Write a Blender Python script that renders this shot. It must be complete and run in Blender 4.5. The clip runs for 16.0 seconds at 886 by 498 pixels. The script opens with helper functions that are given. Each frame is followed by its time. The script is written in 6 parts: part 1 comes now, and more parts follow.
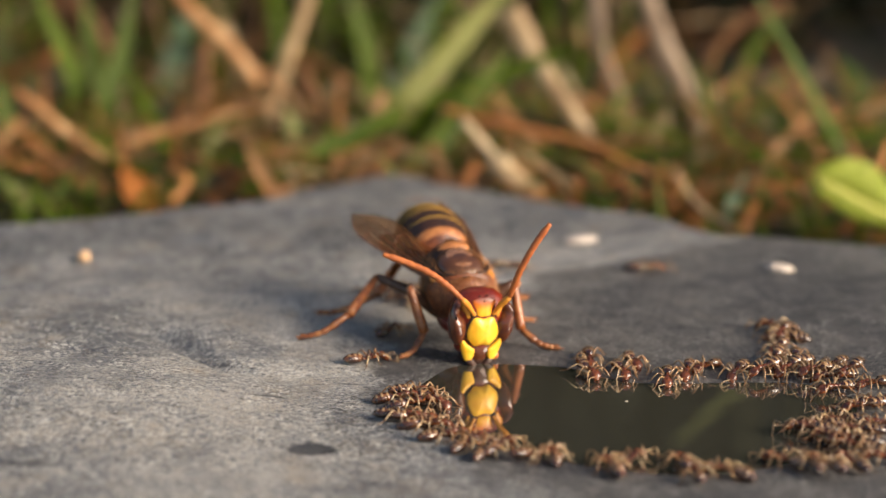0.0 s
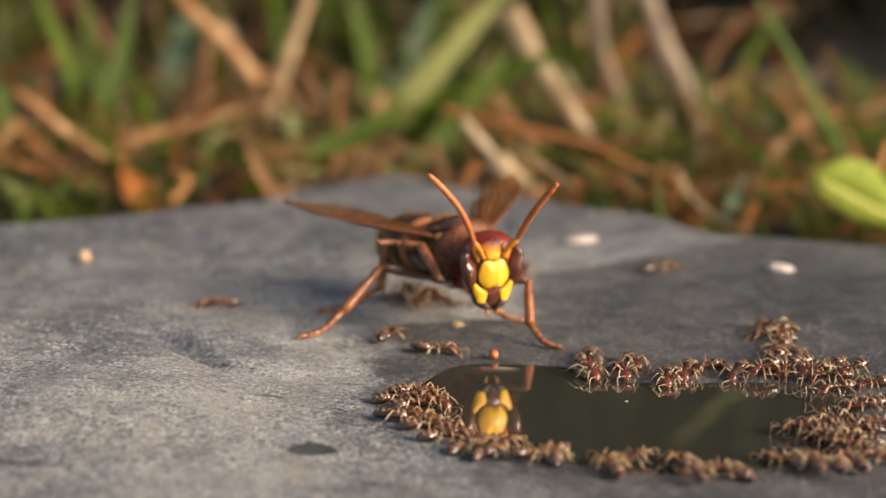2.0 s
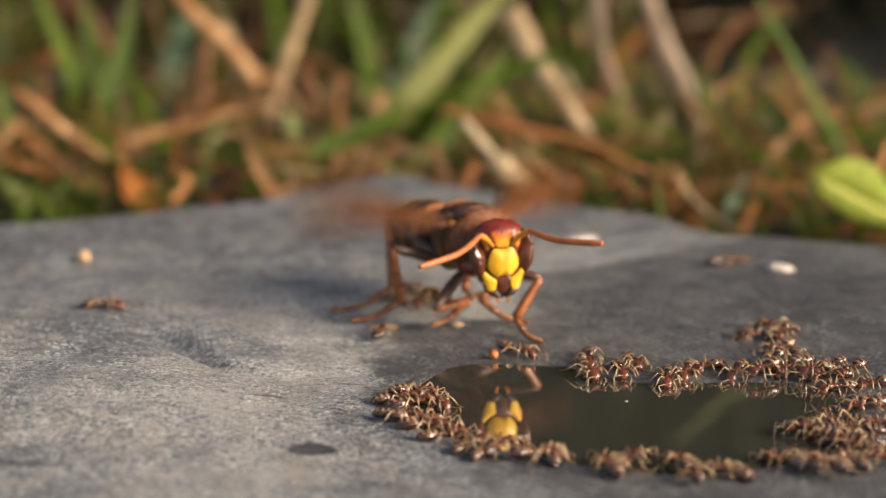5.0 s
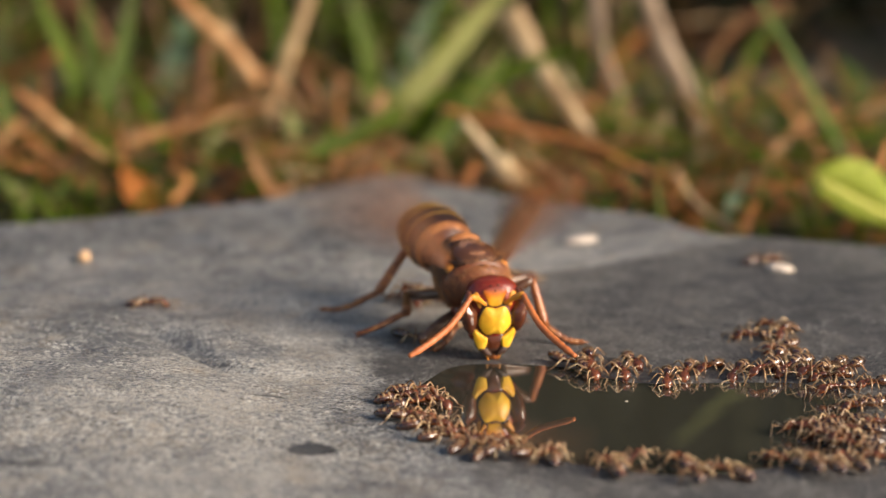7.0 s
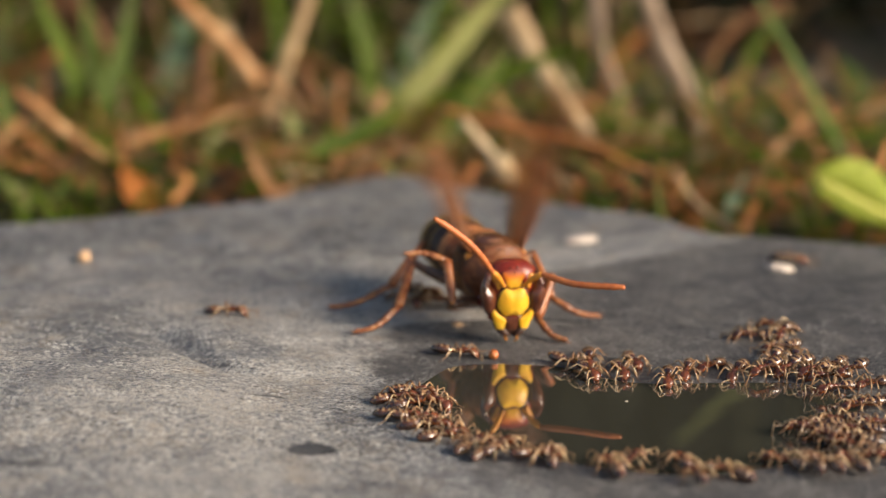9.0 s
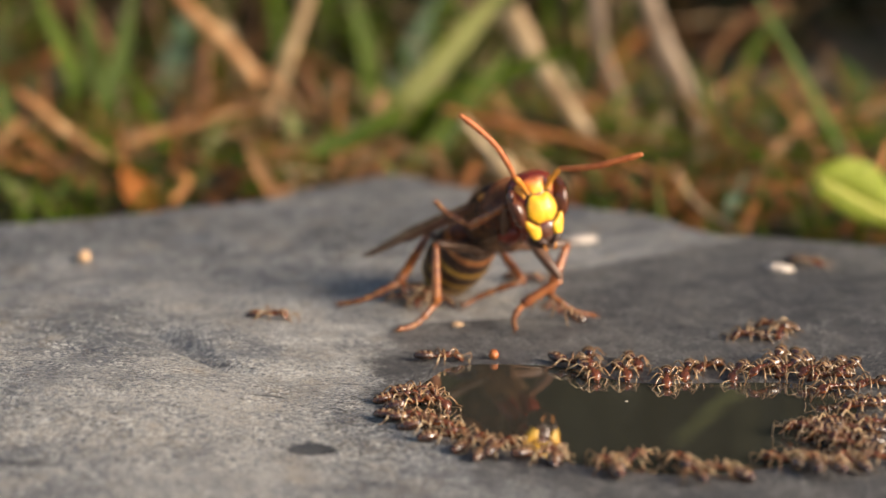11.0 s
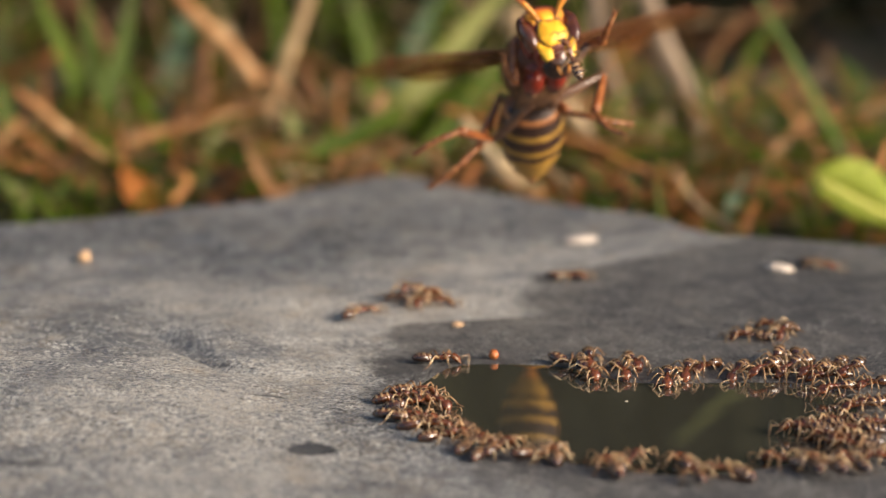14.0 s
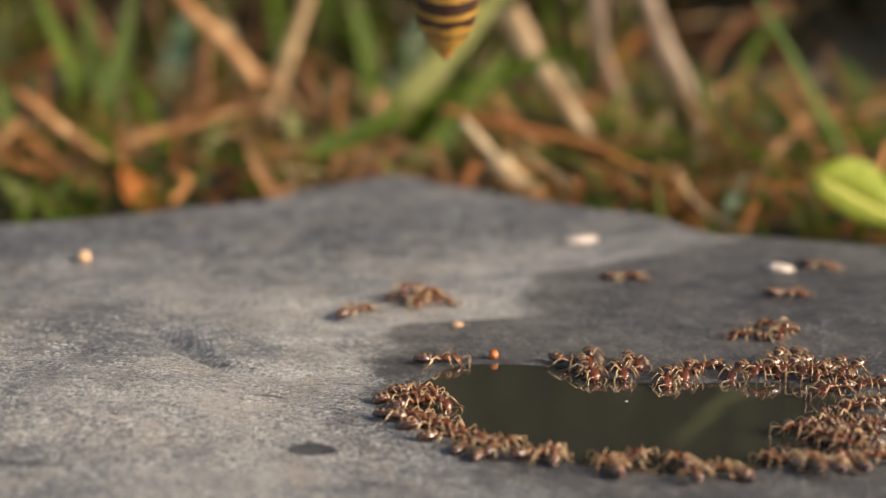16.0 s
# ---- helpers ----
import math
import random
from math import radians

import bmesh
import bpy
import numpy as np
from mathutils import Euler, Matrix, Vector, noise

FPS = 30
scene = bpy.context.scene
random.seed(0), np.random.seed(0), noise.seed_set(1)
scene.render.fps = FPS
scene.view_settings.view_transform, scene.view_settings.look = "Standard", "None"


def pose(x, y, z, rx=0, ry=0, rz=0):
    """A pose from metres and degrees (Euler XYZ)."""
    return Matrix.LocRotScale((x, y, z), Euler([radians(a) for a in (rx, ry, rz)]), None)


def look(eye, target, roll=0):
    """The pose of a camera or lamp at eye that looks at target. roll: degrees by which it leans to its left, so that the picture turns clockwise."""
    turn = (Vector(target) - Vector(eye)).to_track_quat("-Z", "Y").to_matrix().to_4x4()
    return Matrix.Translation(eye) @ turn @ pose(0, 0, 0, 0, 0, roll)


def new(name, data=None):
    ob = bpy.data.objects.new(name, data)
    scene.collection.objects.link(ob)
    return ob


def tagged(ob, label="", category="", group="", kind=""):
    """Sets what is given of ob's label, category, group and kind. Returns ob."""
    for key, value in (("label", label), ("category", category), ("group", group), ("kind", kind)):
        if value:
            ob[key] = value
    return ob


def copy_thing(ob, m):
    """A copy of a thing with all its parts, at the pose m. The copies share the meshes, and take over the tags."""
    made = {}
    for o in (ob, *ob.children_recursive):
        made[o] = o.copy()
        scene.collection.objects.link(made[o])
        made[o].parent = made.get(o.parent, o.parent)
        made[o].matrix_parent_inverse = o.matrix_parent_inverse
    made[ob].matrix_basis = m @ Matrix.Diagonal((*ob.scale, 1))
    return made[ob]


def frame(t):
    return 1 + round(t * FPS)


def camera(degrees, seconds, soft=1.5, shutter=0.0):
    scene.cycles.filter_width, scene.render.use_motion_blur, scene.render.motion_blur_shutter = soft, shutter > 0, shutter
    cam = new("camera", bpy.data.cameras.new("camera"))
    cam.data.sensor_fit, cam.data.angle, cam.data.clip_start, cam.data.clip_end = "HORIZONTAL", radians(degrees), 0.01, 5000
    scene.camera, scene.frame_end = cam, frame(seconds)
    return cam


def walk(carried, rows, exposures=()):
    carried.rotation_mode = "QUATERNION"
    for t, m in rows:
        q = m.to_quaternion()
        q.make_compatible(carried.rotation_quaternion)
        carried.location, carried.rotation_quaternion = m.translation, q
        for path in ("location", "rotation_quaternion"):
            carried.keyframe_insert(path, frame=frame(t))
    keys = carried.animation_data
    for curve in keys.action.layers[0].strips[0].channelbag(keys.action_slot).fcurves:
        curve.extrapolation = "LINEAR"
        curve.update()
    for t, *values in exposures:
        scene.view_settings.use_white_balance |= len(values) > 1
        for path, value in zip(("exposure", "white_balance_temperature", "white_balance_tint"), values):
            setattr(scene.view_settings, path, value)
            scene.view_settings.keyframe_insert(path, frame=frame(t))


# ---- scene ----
# Lengths below are in millimetres unless a comment says otherwise.
MM = 0.001

# ---- camera: stands still, a macro view over the stone ----
cam = camera(28.0, 16.0, soft=1.5, shutter=0.8)
VIEW = look((0.0, 0.0, 0.046), (0.0, 0.145545, 0.046 - 0.036288))
walk(cam, [(0.0, VIEW), (16.0, VIEW)])
cam.data.dof.use_dof = True
cam.data.dof.focus_distance = 0.143
cam.data.dof.aperture_fstop = 21.0
scene.view_settings.exposure = 0.52

# ---- light: low warm sun from the right of the camera, open sky ----
SUN_AZIMUTH, SUN_HEIGHT = 64.0, 23.0
world = bpy.data.worlds.new("sky")
scene.world = world
world.use_nodes = True
sky = world.node_tree.nodes.new("ShaderNodeTexSky")
sky.sky_type = "NISHITA"
sky.sun_disc = False
sky.sun_elevation = radians(SUN_HEIGHT)
sky.sun_rotation = radians(180 - SUN_AZIMUTH)
background = world.node_tree.nodes["Background"]
background.inputs["Strength"].default_value = 0.115
world.node_tree.links.new(sky.outputs["Color"], background.inputs["Color"])

sun = new("sun", bpy.data.lights.new("sun", "SUN"))
sun.data.energy = 5.0
sun.data.angle = radians(32.0)
sun.data.color = (1.0, 0.85, 0.68)
_a, _e = radians(SUN_AZIMUTH), radians(SUN_HEIGHT)
sun.matrix_basis = look((math.sin(_a) * math.cos(_e), -math.cos(_a) * math.cos(_e), math.sin(_e)), (0, 0, 0))


# ---- materials ----
def shader(name):
    m = bpy.data.materials.new(name)
    m.use_nodes = True
    nt = m.node_tree
    return m, nt, nt.nodes["Principled BSDF"], nt.nodes["Material Output"]


def add(nt, kind, values=(), links=(), **props):
    n = nt.nodes.new(kind)
    for key, value in props.items():
        if key == "operation":
            n.operation = value
        elif key == "data_type":
            n.data_type = value
        elif key == "blend_type":
            n.blend_type = value
    for key, value in dict(values).items():
        n.inputs[key].default_value = value
    for key, source in dict(links).items():
        nt.links.new(source, n.inputs[key])
    return n


def noise_of(nt, where, size, detail=4.0, rough=0.55, distort=0.0):
    """A noise whose lumps are about size mm wide."""
    return add(nt, "ShaderNodeTexNoise", {"Scale": 1000.0 / size, "Detail": detail, "Roughness": rough, "Distortion": distort},
               {"Vector": where}).outputs["Fac"]


def ramp_of(nt, fac, stops):
    r = nt.nodes.new("ShaderNodeValToRGB")
    els = r.color_ramp.elements
    els[0].position, els[0].color = stops[0][0], (*stops[0][1], 1)
    els[1].position, els[1].color = stops[-1][0], (*stops[-1][1], 1)
    for pos, col in stops[1:-1]:
        e = els.new(pos)
        e.color = (*col, 1)
    nt.links.new(fac, r.inputs["Fac"])
    return r.outputs["Color"]


def mix_of(nt, fac, a, b):
    m = add(nt, "ShaderNodeMix", data_type="RGBA")
    for i, v in ((0, fac), (6, a), (7, b)):
        if isinstance(v, (tuple, list)):
            m.inputs[i].default_value = (*v, 1)
        elif isinstance(v, (int, float)):
            m.inputs[i].default_value = v
        else:
            nt.links.new(v, m.inputs[i])
    return m.outputs[2]


def maths(nt, op, a, b=0.0, c=0.0):
    n = add(nt, "ShaderNodeMath", operation=op)
    for i, v in enumerate((a, b, c)):
        if isinstance(v, (int, float)):
            n.inputs[i].default_value = v
        else:
            nt.links.new(v, n.inputs[i])
    return n.outputs[0]


def grained(name, stops, size, fine, rough=(0.35, 0.6), bump=0.15, vary=0.0, coat=0.0, stretch=(1, 1, 1)):
    """A surface of mottled colour: stops over a noise of that size, fine relief, an optional shift of brightness from copy to copy."""
    m, nt, bsdf, out = shader(name)
    coord = nt.nodes.new("ShaderNodeTexCoord").outputs["Object"]
    where = add(nt, "ShaderNodeVectorMath", {1: stretch}, {0: coord}, operation="MULTIPLY").outputs[0]
    big, small = noise_of(nt, where, size), noise_of(nt, where, fine, 6.0, 0.65)
    both = maths(nt, "ADD", maths(nt, "MULTIPLY", big, 0.65), maths(nt, "MULTIPLY", small, 0.35))
    colour = ramp_of(nt, both, stops)
    if vary:
        rnd = nt.nodes.new("ShaderNodeObjectInfo").outputs["Random"]
        isl = nt.nodes.new("ShaderNodeNewGeometry").outputs["Random Per Island"]
        amount = maths(nt, "ADD", maths(nt, "MULTIPLY", rnd, vary), maths(nt, "ADD", maths(nt, "MULTIPLY", isl, vary), 1.0 - vary))
        hs = add(nt, "ShaderNodeHueSaturation", {}, {"Color": colour, "Value": amount})
        colour = hs.outputs["Color"]
    nt.links.new(colour, bsdf.inputs["Base Color"])
    nt.links.new(maths(nt, "MULTIPLY_ADD", small, (rough[1] - rough[0]) * 1.6, rough[0] - (rough[1] - rough[0]) * 0.3), bsdf.inputs["Roughness"])
    b = add(nt, "ShaderNodeBump", {"Strength": bump, "Distance": fine * MM * 0.5}, {"Height": small})
    nt.links.new(b.outputs["Normal"], bsdf.inputs["Normal"])
    bsdf.inputs["Coat Weight"].default_value = coat
    bsdf.inputs["Coat Roughness"].default_value = 0.12
    return m


def make_slate():
    m, nt, bsdf, out = shader("slate")
    coord = nt.nodes.new("ShaderNodeTexCoord").outputs["Object"]
    sep = add(nt, "ShaderNodeSeparateXYZ", {}, {0: coord}).outputs
    grainy = add(nt, "ShaderNodeVectorMath", {1: (0.8, 1.1, 1.0)}, {0: coord}, operation="MULTIPLY").outputs[0]
    big, mid = noise_of(nt, coord, 22, 4, 0.6, 0.5), noise_of(nt, grainy, 4.2, 6, 0.7, 0.0)
    fine, grit = noise_of(nt, grainy, 1.1, 5, 0.7), noise_of(nt, coord, 0.20, 3, 0.7)
    tone = maths(nt, "ADD", maths(nt, "ADD", maths(nt, "MULTIPLY", big, 0.40), maths(nt, "MULTIPLY", mid, 0.26)), maths(nt, "ADD", maths(nt, "MULTIPLY", fine, 0.22), maths(nt, "MULTIPLY", grit, 0.50)))
    tone = maths(nt, "MULTIPLY_ADD", maths(nt, "SUBTRACT", tone, 0.685), 1.15, 0.4975)
    # single mineral grains; a few get a pale glint painted in
    cell = add(nt, "ShaderNodeTexVoronoi", {"Scale": 5600.0}, {"Vector": grainy})
    shade = add(nt, "ShaderNodeSeparateColor", {}, {0: cell.outputs["Color"]}).outputs
    tone = maths(nt, "ADD", tone, maths(nt, "MULTIPLY", maths(nt, "SUBTRACT", shade[0], 0.5), 0.17))
    # a paler patch by the puddle, on its near end
    cx = maths(nt, "DIVIDE", maths(nt, "ADD", sep[0], 0.0075), 0.0145)
    cy = maths(nt, "DIVIDE", maths(nt, "SUBTRACT", sep[1], 0.1300), 0.0200)
    near_pale = maths(nt, "ADD", maths(nt, "ADD", maths(nt, "MULTIPLY", cx, cx), maths(nt, "MULTIPLY", cy, cy)), maths(nt, "MULTIPLY", maths(nt, "SUBTRACT", noise_of(nt, coord, 8, 5, 0.65), 0.5), 1.6))
    near_pale = add(nt, "ShaderNodeMapRange", {1: 1.5, 2: 0.3}, {0: near_pale}).outputs[0]
    tone = maths(nt, "ADD", tone, maths(nt, "MULTIPLY", near_pale, 0.060))
    # a paler patch of stone farther from the water
    dx = maths(nt, "DIVIDE", maths(nt, "ADD", sep[0], 0.0140), 0.0230)
    dy = maths(nt, "DIVIDE", maths(nt, "SUBTRACT", sep[1], 0.1650), 0.0150)
    far_pale = maths(nt, "ADD", maths(nt, "ADD", maths(nt, "MULTIPLY", dx, dx), maths(nt, "MULTIPLY", dy, dy)), maths(nt, "MULTIPLY", maths(nt, "SUBTRACT", noise_of(nt, coord, 7, 5, 0.65), 0.5), 1.8))
    tone = maths(nt, "ADD", tone, maths(nt, "MULTIPLY", add(nt, "ShaderNodeMapRange", {1: 1.6, 2: 0.2}, {0: far_pale}).outputs[0], 0.060))
    px = maths(nt, "DIVIDE", maths(nt, "SUBTRACT", sep[0], 0.0030), 0.0060)
    py = maths(nt, "DIVIDE", maths(nt, "SUBTRACT", sep[1], 0.1612), 0.0032)
    chalk = maths(nt, "ADD", maths(nt, "ADD", maths(nt, "MULTIPLY", px, px), maths(nt, "MULTIPLY", py, py)), maths(nt, "MULTIPLY", maths(nt, "SUBTRACT", noise_of(nt, grainy, 2.5, 5, 0.65), 0.5), 2.4))
    tone = maths(nt, "ADD", tone, maths(nt, "MULTIPLY", add(nt, "ShaderNodeMapRange", {1: 1.3, 2: 0.3}, {0: chalk}).outputs[0], 0.055))
    # a darker, blue-black tone on the far part
    far_edge = maths(nt, "ADD", maths(nt, "SUBTRACT", sep[1], maths(nt, "MULTIPLY", sep[0], 0.30)), maths(nt, "MULTIPLY", maths(nt, "SUBTRACT", noise_of(nt, coord, 14, 4, 0.6, 0.8), 0.5), 0.040))
    far_dark = add(nt, "ShaderNodeMapRange", {1: 0.176, 2: 0.194}, {0: far_edge}).outputs[0]
    tone = maths(nt, "SUBTRACT", tone, maths(nt, "MULTIPLY", far_dark, 0.125))
    dry = ramp_of(nt, tone, [(0.37, (0.064, 0.066, 0.078)), (0.45, (0.166, 0.165, 0.172)), (0.50, (0.274, 0.268, 0.260)), (0.55, (0.41, 0.392, 0.356)), (0.62, (0.60, 0.56, 0.50))])
    wet = ramp_of(nt, tone, [(0.38, (0.028, 0.029, 0.036)), (0.5, (0.106, 0.100, 0.102)), (0.62, (0.23, 0.21, 0.19))])
    # the damp patch on the far side of the water: beyond a slanting line, and a rim about the puddle
    bound = maths(nt, "MAXIMUM", maths(nt, "MULTIPLY_ADD", sep[1], 2.33, -0.3653), -0.0055)
    bound = maths(nt, "MAXIMUM", maths(nt, "MINIMUM", bound, 0.008), maths(nt, "MULTIPLY_ADD", sep[1], 1.55, -0.2586))
    line = maths(nt, "SUBTRACT", sep[0], bound)
    line = maths(nt, "MINIMUM", line, maths(nt, "SUBTRACT", sep[1], 0.1335))
    rx = maths(nt, "DIVIDE", maths(nt, "SUBTRACT", sep[0], 0.0192), 0.0185)
    ry = maths(nt, "DIVIDE", maths(nt, "SUBTRACT", sep[1], 0.1280), 0.0205)
    rim = maths(nt, "MULTIPLY", maths(nt, "SUBTRACT", 1.0, maths(nt, "SQRT", maths(nt, "ADD", maths(nt, "MULTIPLY", rx, rx), maths(nt, "MULTIPLY", ry, ry)))), 0.014)
    # and a smaller one where the hornet drinks
    sx = maths(nt, "DIVIDE", maths(nt, "ADD", sep[0], 0.0002), 0.0068)
    sy = maths(nt, "DIVIDE", maths(nt, "SUBTRACT", sep[1], 0.1425), 0.0050)
    sip = maths(nt, "MULTIPLY", maths(nt, "SUBTRACT", 1.0, maths(nt, "SQRT", maths(nt, "ADD", maths(nt, "MULTIPLY", sx, sx), maths(nt, "MULTIPLY", sy, sy)))), 0.007)
    damp = maths(nt, "MAXIMUM", maths(nt, "MAXIMUM", line, rim), sip)
    damp = maths(nt, "ADD", damp, maths(nt, "MULTIPLY", maths(nt, "SUBTRACT", noise_of(nt, coord, 9, 4, 0.6, 0.8), 0.5), 0.011))
    soaked = add(nt, "ShaderNodeMapRange", {1: -0.0006, 2: 0.0022}, {0: maths(nt, "ADD", sip, maths(nt, "MULTIPLY", maths(nt, "SUBTRACT", mid, 0.5), 0.006))}).outputs[0]
    wet = mix_of(nt, maths(nt, "MULTIPLY", soaked, 0.6), wet, (0.020, 0.020, 0.024))
    edge = add(nt, "ShaderNodeMapRange", {1: -0.0009, 2: 0.0012}, {0: damp}).outputs[0]
    # a small dark oval stain by the puddle
    ox = maths(nt, "DIVIDE", maths(nt, "ADD", sep[0], 0.0096), 0.00185)
    oy = maths(nt, "DIVIDE", maths(nt, "SUBTRACT", sep[1], 0.1231), 0.00135)
    oval = maths(nt, "ADD", maths(nt, "ADD", maths(nt, "MULTIPLY", ox, ox), maths(nt, "MULTIPLY", oy, oy)), maths(nt, "MULTIPLY", maths(nt, "SUBTRACT", fine, 0.5), 0.7))
    spot = add(nt, "ShaderNodeMapRange", {1: 1.15, 2: 0.75}, {0: oval}).outputs[0]
    # thin dark nicks, and sun glints of the grains painted as pale flecks
    nick = add(nt, "ShaderNodeMapRange", {1: 0.345, 2: 0.285}, {0: noise_of(nt, add(nt, "ShaderNodeVectorMath", {1: (0.35, 1.2, 1.0)}, {0: coord}, operation="MULTIPLY").outputs[0], 1.6, 3, 0.55)}).outputs[0]
    glint = maths(nt, "MULTIPLY", add(nt, "ShaderNodeMapRange", {1: 0.72, 2: 0.82}, {0: shade[1]}).outputs[0], add(nt, "ShaderNodeMapRange", {1: 0.40, 2: 0.58}, {0: noise_of(nt, coord, 3.0, 3, 0.6)}).outputs[0])
    warm = add(nt, "ShaderNodeMapRange", {1: 0.52, 2: 0.70}, {0: noise_of(nt, coord, 5.5, 5, 0.65, 0.6)}).outputs[0]
    dry = mix_of(nt, maths(nt, "MULTIPLY", warm, 0.50), dry, (0.48, 0.38, 0.26))
    # the grains differ in hue: ochre ones and blue-grey ones
    dry = mix_of(nt, maths(nt, "MULTIPLY", add(nt, "ShaderNodeMapRange", {1: 0.70, 2: 0.95}, {0: shade[2]}).outputs[0], 0.30), dry, (0.48, 0.38, 0.25))
    dry = mix_of(nt, maths(nt, "MULTIPLY", add(nt, "ShaderNodeMapRange", {1: 0.32, 2: 0.06}, {0: shade[2]}).outputs[0], 0.50), dry, (0.17, 0.19, 0.25))
    cool = add(nt, "ShaderNodeMapRange", {1: 0.50, 2: 0.66}, {0: noise_of(nt, add(nt, "ShaderNodeVectorMath", {1: (0.6, 1.0, 1.0)}, {0: coord}, operation="MULTIPLY").outputs[0], 11, 5, 0.65, 1.0)}).outputs[0]
    dry = mix_of(nt, maths(nt, "MULTIPLY", cool, 0.52), dry, (0.120, 0.130, 0.158))
    cream = add(nt, "ShaderNodeMapRange", {1: 0.67, 2: 0.74}, {0: noise_of(nt, add(nt, "ShaderNodeVectorMath", {1: (0.45, 1.0, 1.0)}, {0: coord}, operation="MULTIPLY").outputs[0], 3.4, 4, 0.6, 0.4)}).outputs[0]
    dry = mix_of(nt, maths(nt, "MULTIPLY", cream, 0.55), dry, (0.66, 0.60, 0.48))
    colour = mix_of(nt, edge, dry, wet)
    colour = mix_of(nt, maths(nt, "MULTIPLY", glint, maths(nt, "SUBTRACT", 0.75, maths(nt, "MULTIPLY", edge, 0.45))), colour, (0.82, 0.79, 0.72))
    # scattered glints painted as bright dots, and small dark pits
    dots = add(nt, "ShaderNodeTexVoronoi", {"Scale": 2100.0}, {"Vector": add(nt, "ShaderNodeVectorMath", {1: (0.6, 1.2, 1.0)}, {0: coord}, operation="MULTIPLY").outputs[0]})
    kind = add(nt, "ShaderNodeSeparateColor", {}, {0: dots.outputs["Color"]}).outputs
    core = add(nt, "ShaderNodeMapRange", {1: 0.42, 2: 0.22}, {0: dots.outputs["Distance"]}).outputs[0]
    glint_dot = maths(nt, "MULTIPLY", core, maths(nt, "GREATER_THAN", kind[0], 0.80))
    pit = maths(nt, "MULTIPLY", core, maths(nt, "LESS_THAN", kind[0], 0.13))
    colour = mix_of(nt, maths(nt, "MULTIPLY", glint_dot, maths(nt, "SUBTRACT", 0.75, maths(nt, "MULTIPLY", edge, 0.62))), colour, (0.80, 0.77, 0.70))
    colour = mix_of(nt, maths(nt, "MULTIPLY", pit, 0.75), colour, (0.045, 0.046, 0.052))
    # scratches in the damp face
    across = maths(nt, "ABSOLUTE", maths(nt, "ADD", maths(nt, "MULTIPLY_ADD", sep[0], 0.9326, -0.070242), maths(nt, "MULTIPLY", sep[1], 0.3608)))
    along = maths(nt, "ABSOLUTE", maths(nt, "ADD", maths(nt, "MULTIPLY_ADD", sep[0], 0.3608, 0.145353), maths(nt, "MULTIPLY", sep[1], -0.9326)))
    scratch = maths(nt, "MULTIPLY", add(nt, "ShaderNodeMapRange", {1: 0.00022, 2: 0.00008}, {0: across}).outputs[0], add(nt, "ShaderNodeMapRange", {1: 0.01105, 2: 0.00884}, {0: along}).outputs[0])
    colour = mix_of(nt, maths(nt, "MULTIPLY", scratch, maths(nt, "MULTIPLY", fine, 0.7)), colour, (0.30, 0.27, 0.24))
    across = maths(nt, "ABSOLUTE", maths(nt, "ADD", maths(nt, "MULTIPLY_ADD", sep[0], 0.8103, -0.121323), maths(nt, "MULTIPLY", sep[1], 0.5861)))
    along = maths(nt, "ABSOLUTE", maths(nt, "ADD", maths(nt, "MULTIPLY_ADD", sep[0], 0.5861, 0.127171), maths(nt, "MULTIPLY", sep[1], -0.8103)))
    scratch = maths(nt, "MULTIPLY", add(nt, "ShaderNodeMapRange", {1: 0.00022, 2: 0.00008}, {0: across}).outputs[0], add(nt, "ShaderNodeMapRange", {1: 0.00415, 2: 0.00332}, {0: along}).outputs[0])
    colour = mix_of(nt, maths(nt, "MULTIPLY", scratch, maths(nt, "MULTIPLY", fine, 0.7)), colour, (0.30, 0.27, 0.24))
    colour = mix_of(nt, maths(nt, "MULTIPLY", nick, 0.7), colour, (0.05, 0.052, 0.06))
    colour = mix_of(nt, maths(nt, "MULTIPLY", spot, 0.88), colour, (0.040, 0.040, 0.046))
    nt.links.new(colour, bsdf.inputs["Base Color"])
    rough = maths(nt, "SUBTRACT", maths(nt, "MULTIPLY_ADD", grit, 0.3, 0.42), maths(nt, "MULTIPLY", edge, 0.06))
    nt.links.new(rough, bsdf.inputs["Roughness"])
    b1 = add(nt, "ShaderNodeBump", {"Strength": 0.55, "Distance": 0.0009}, {"Height": mid})
    b2 = add(nt, "ShaderNodeBump", {"Strength": 1.0, "Distance": 0.0004}, {"Height": fine, "Normal": b1.outputs["Normal"]})
    b3 = add(nt, "ShaderNodeBump", {"Strength": 1.0, "Distance": 0.0009}, {"Height": maths(nt, "ADD", maths(nt, "MULTIPLY", grit, 0.6), maths(nt, "MULTIPLY", shade[2], 0.4)), "Normal": b2.outputs["Normal"]})
    nt.links.new(b3.outputs["Normal"], bsdf.inputs["Normal"])
    return m


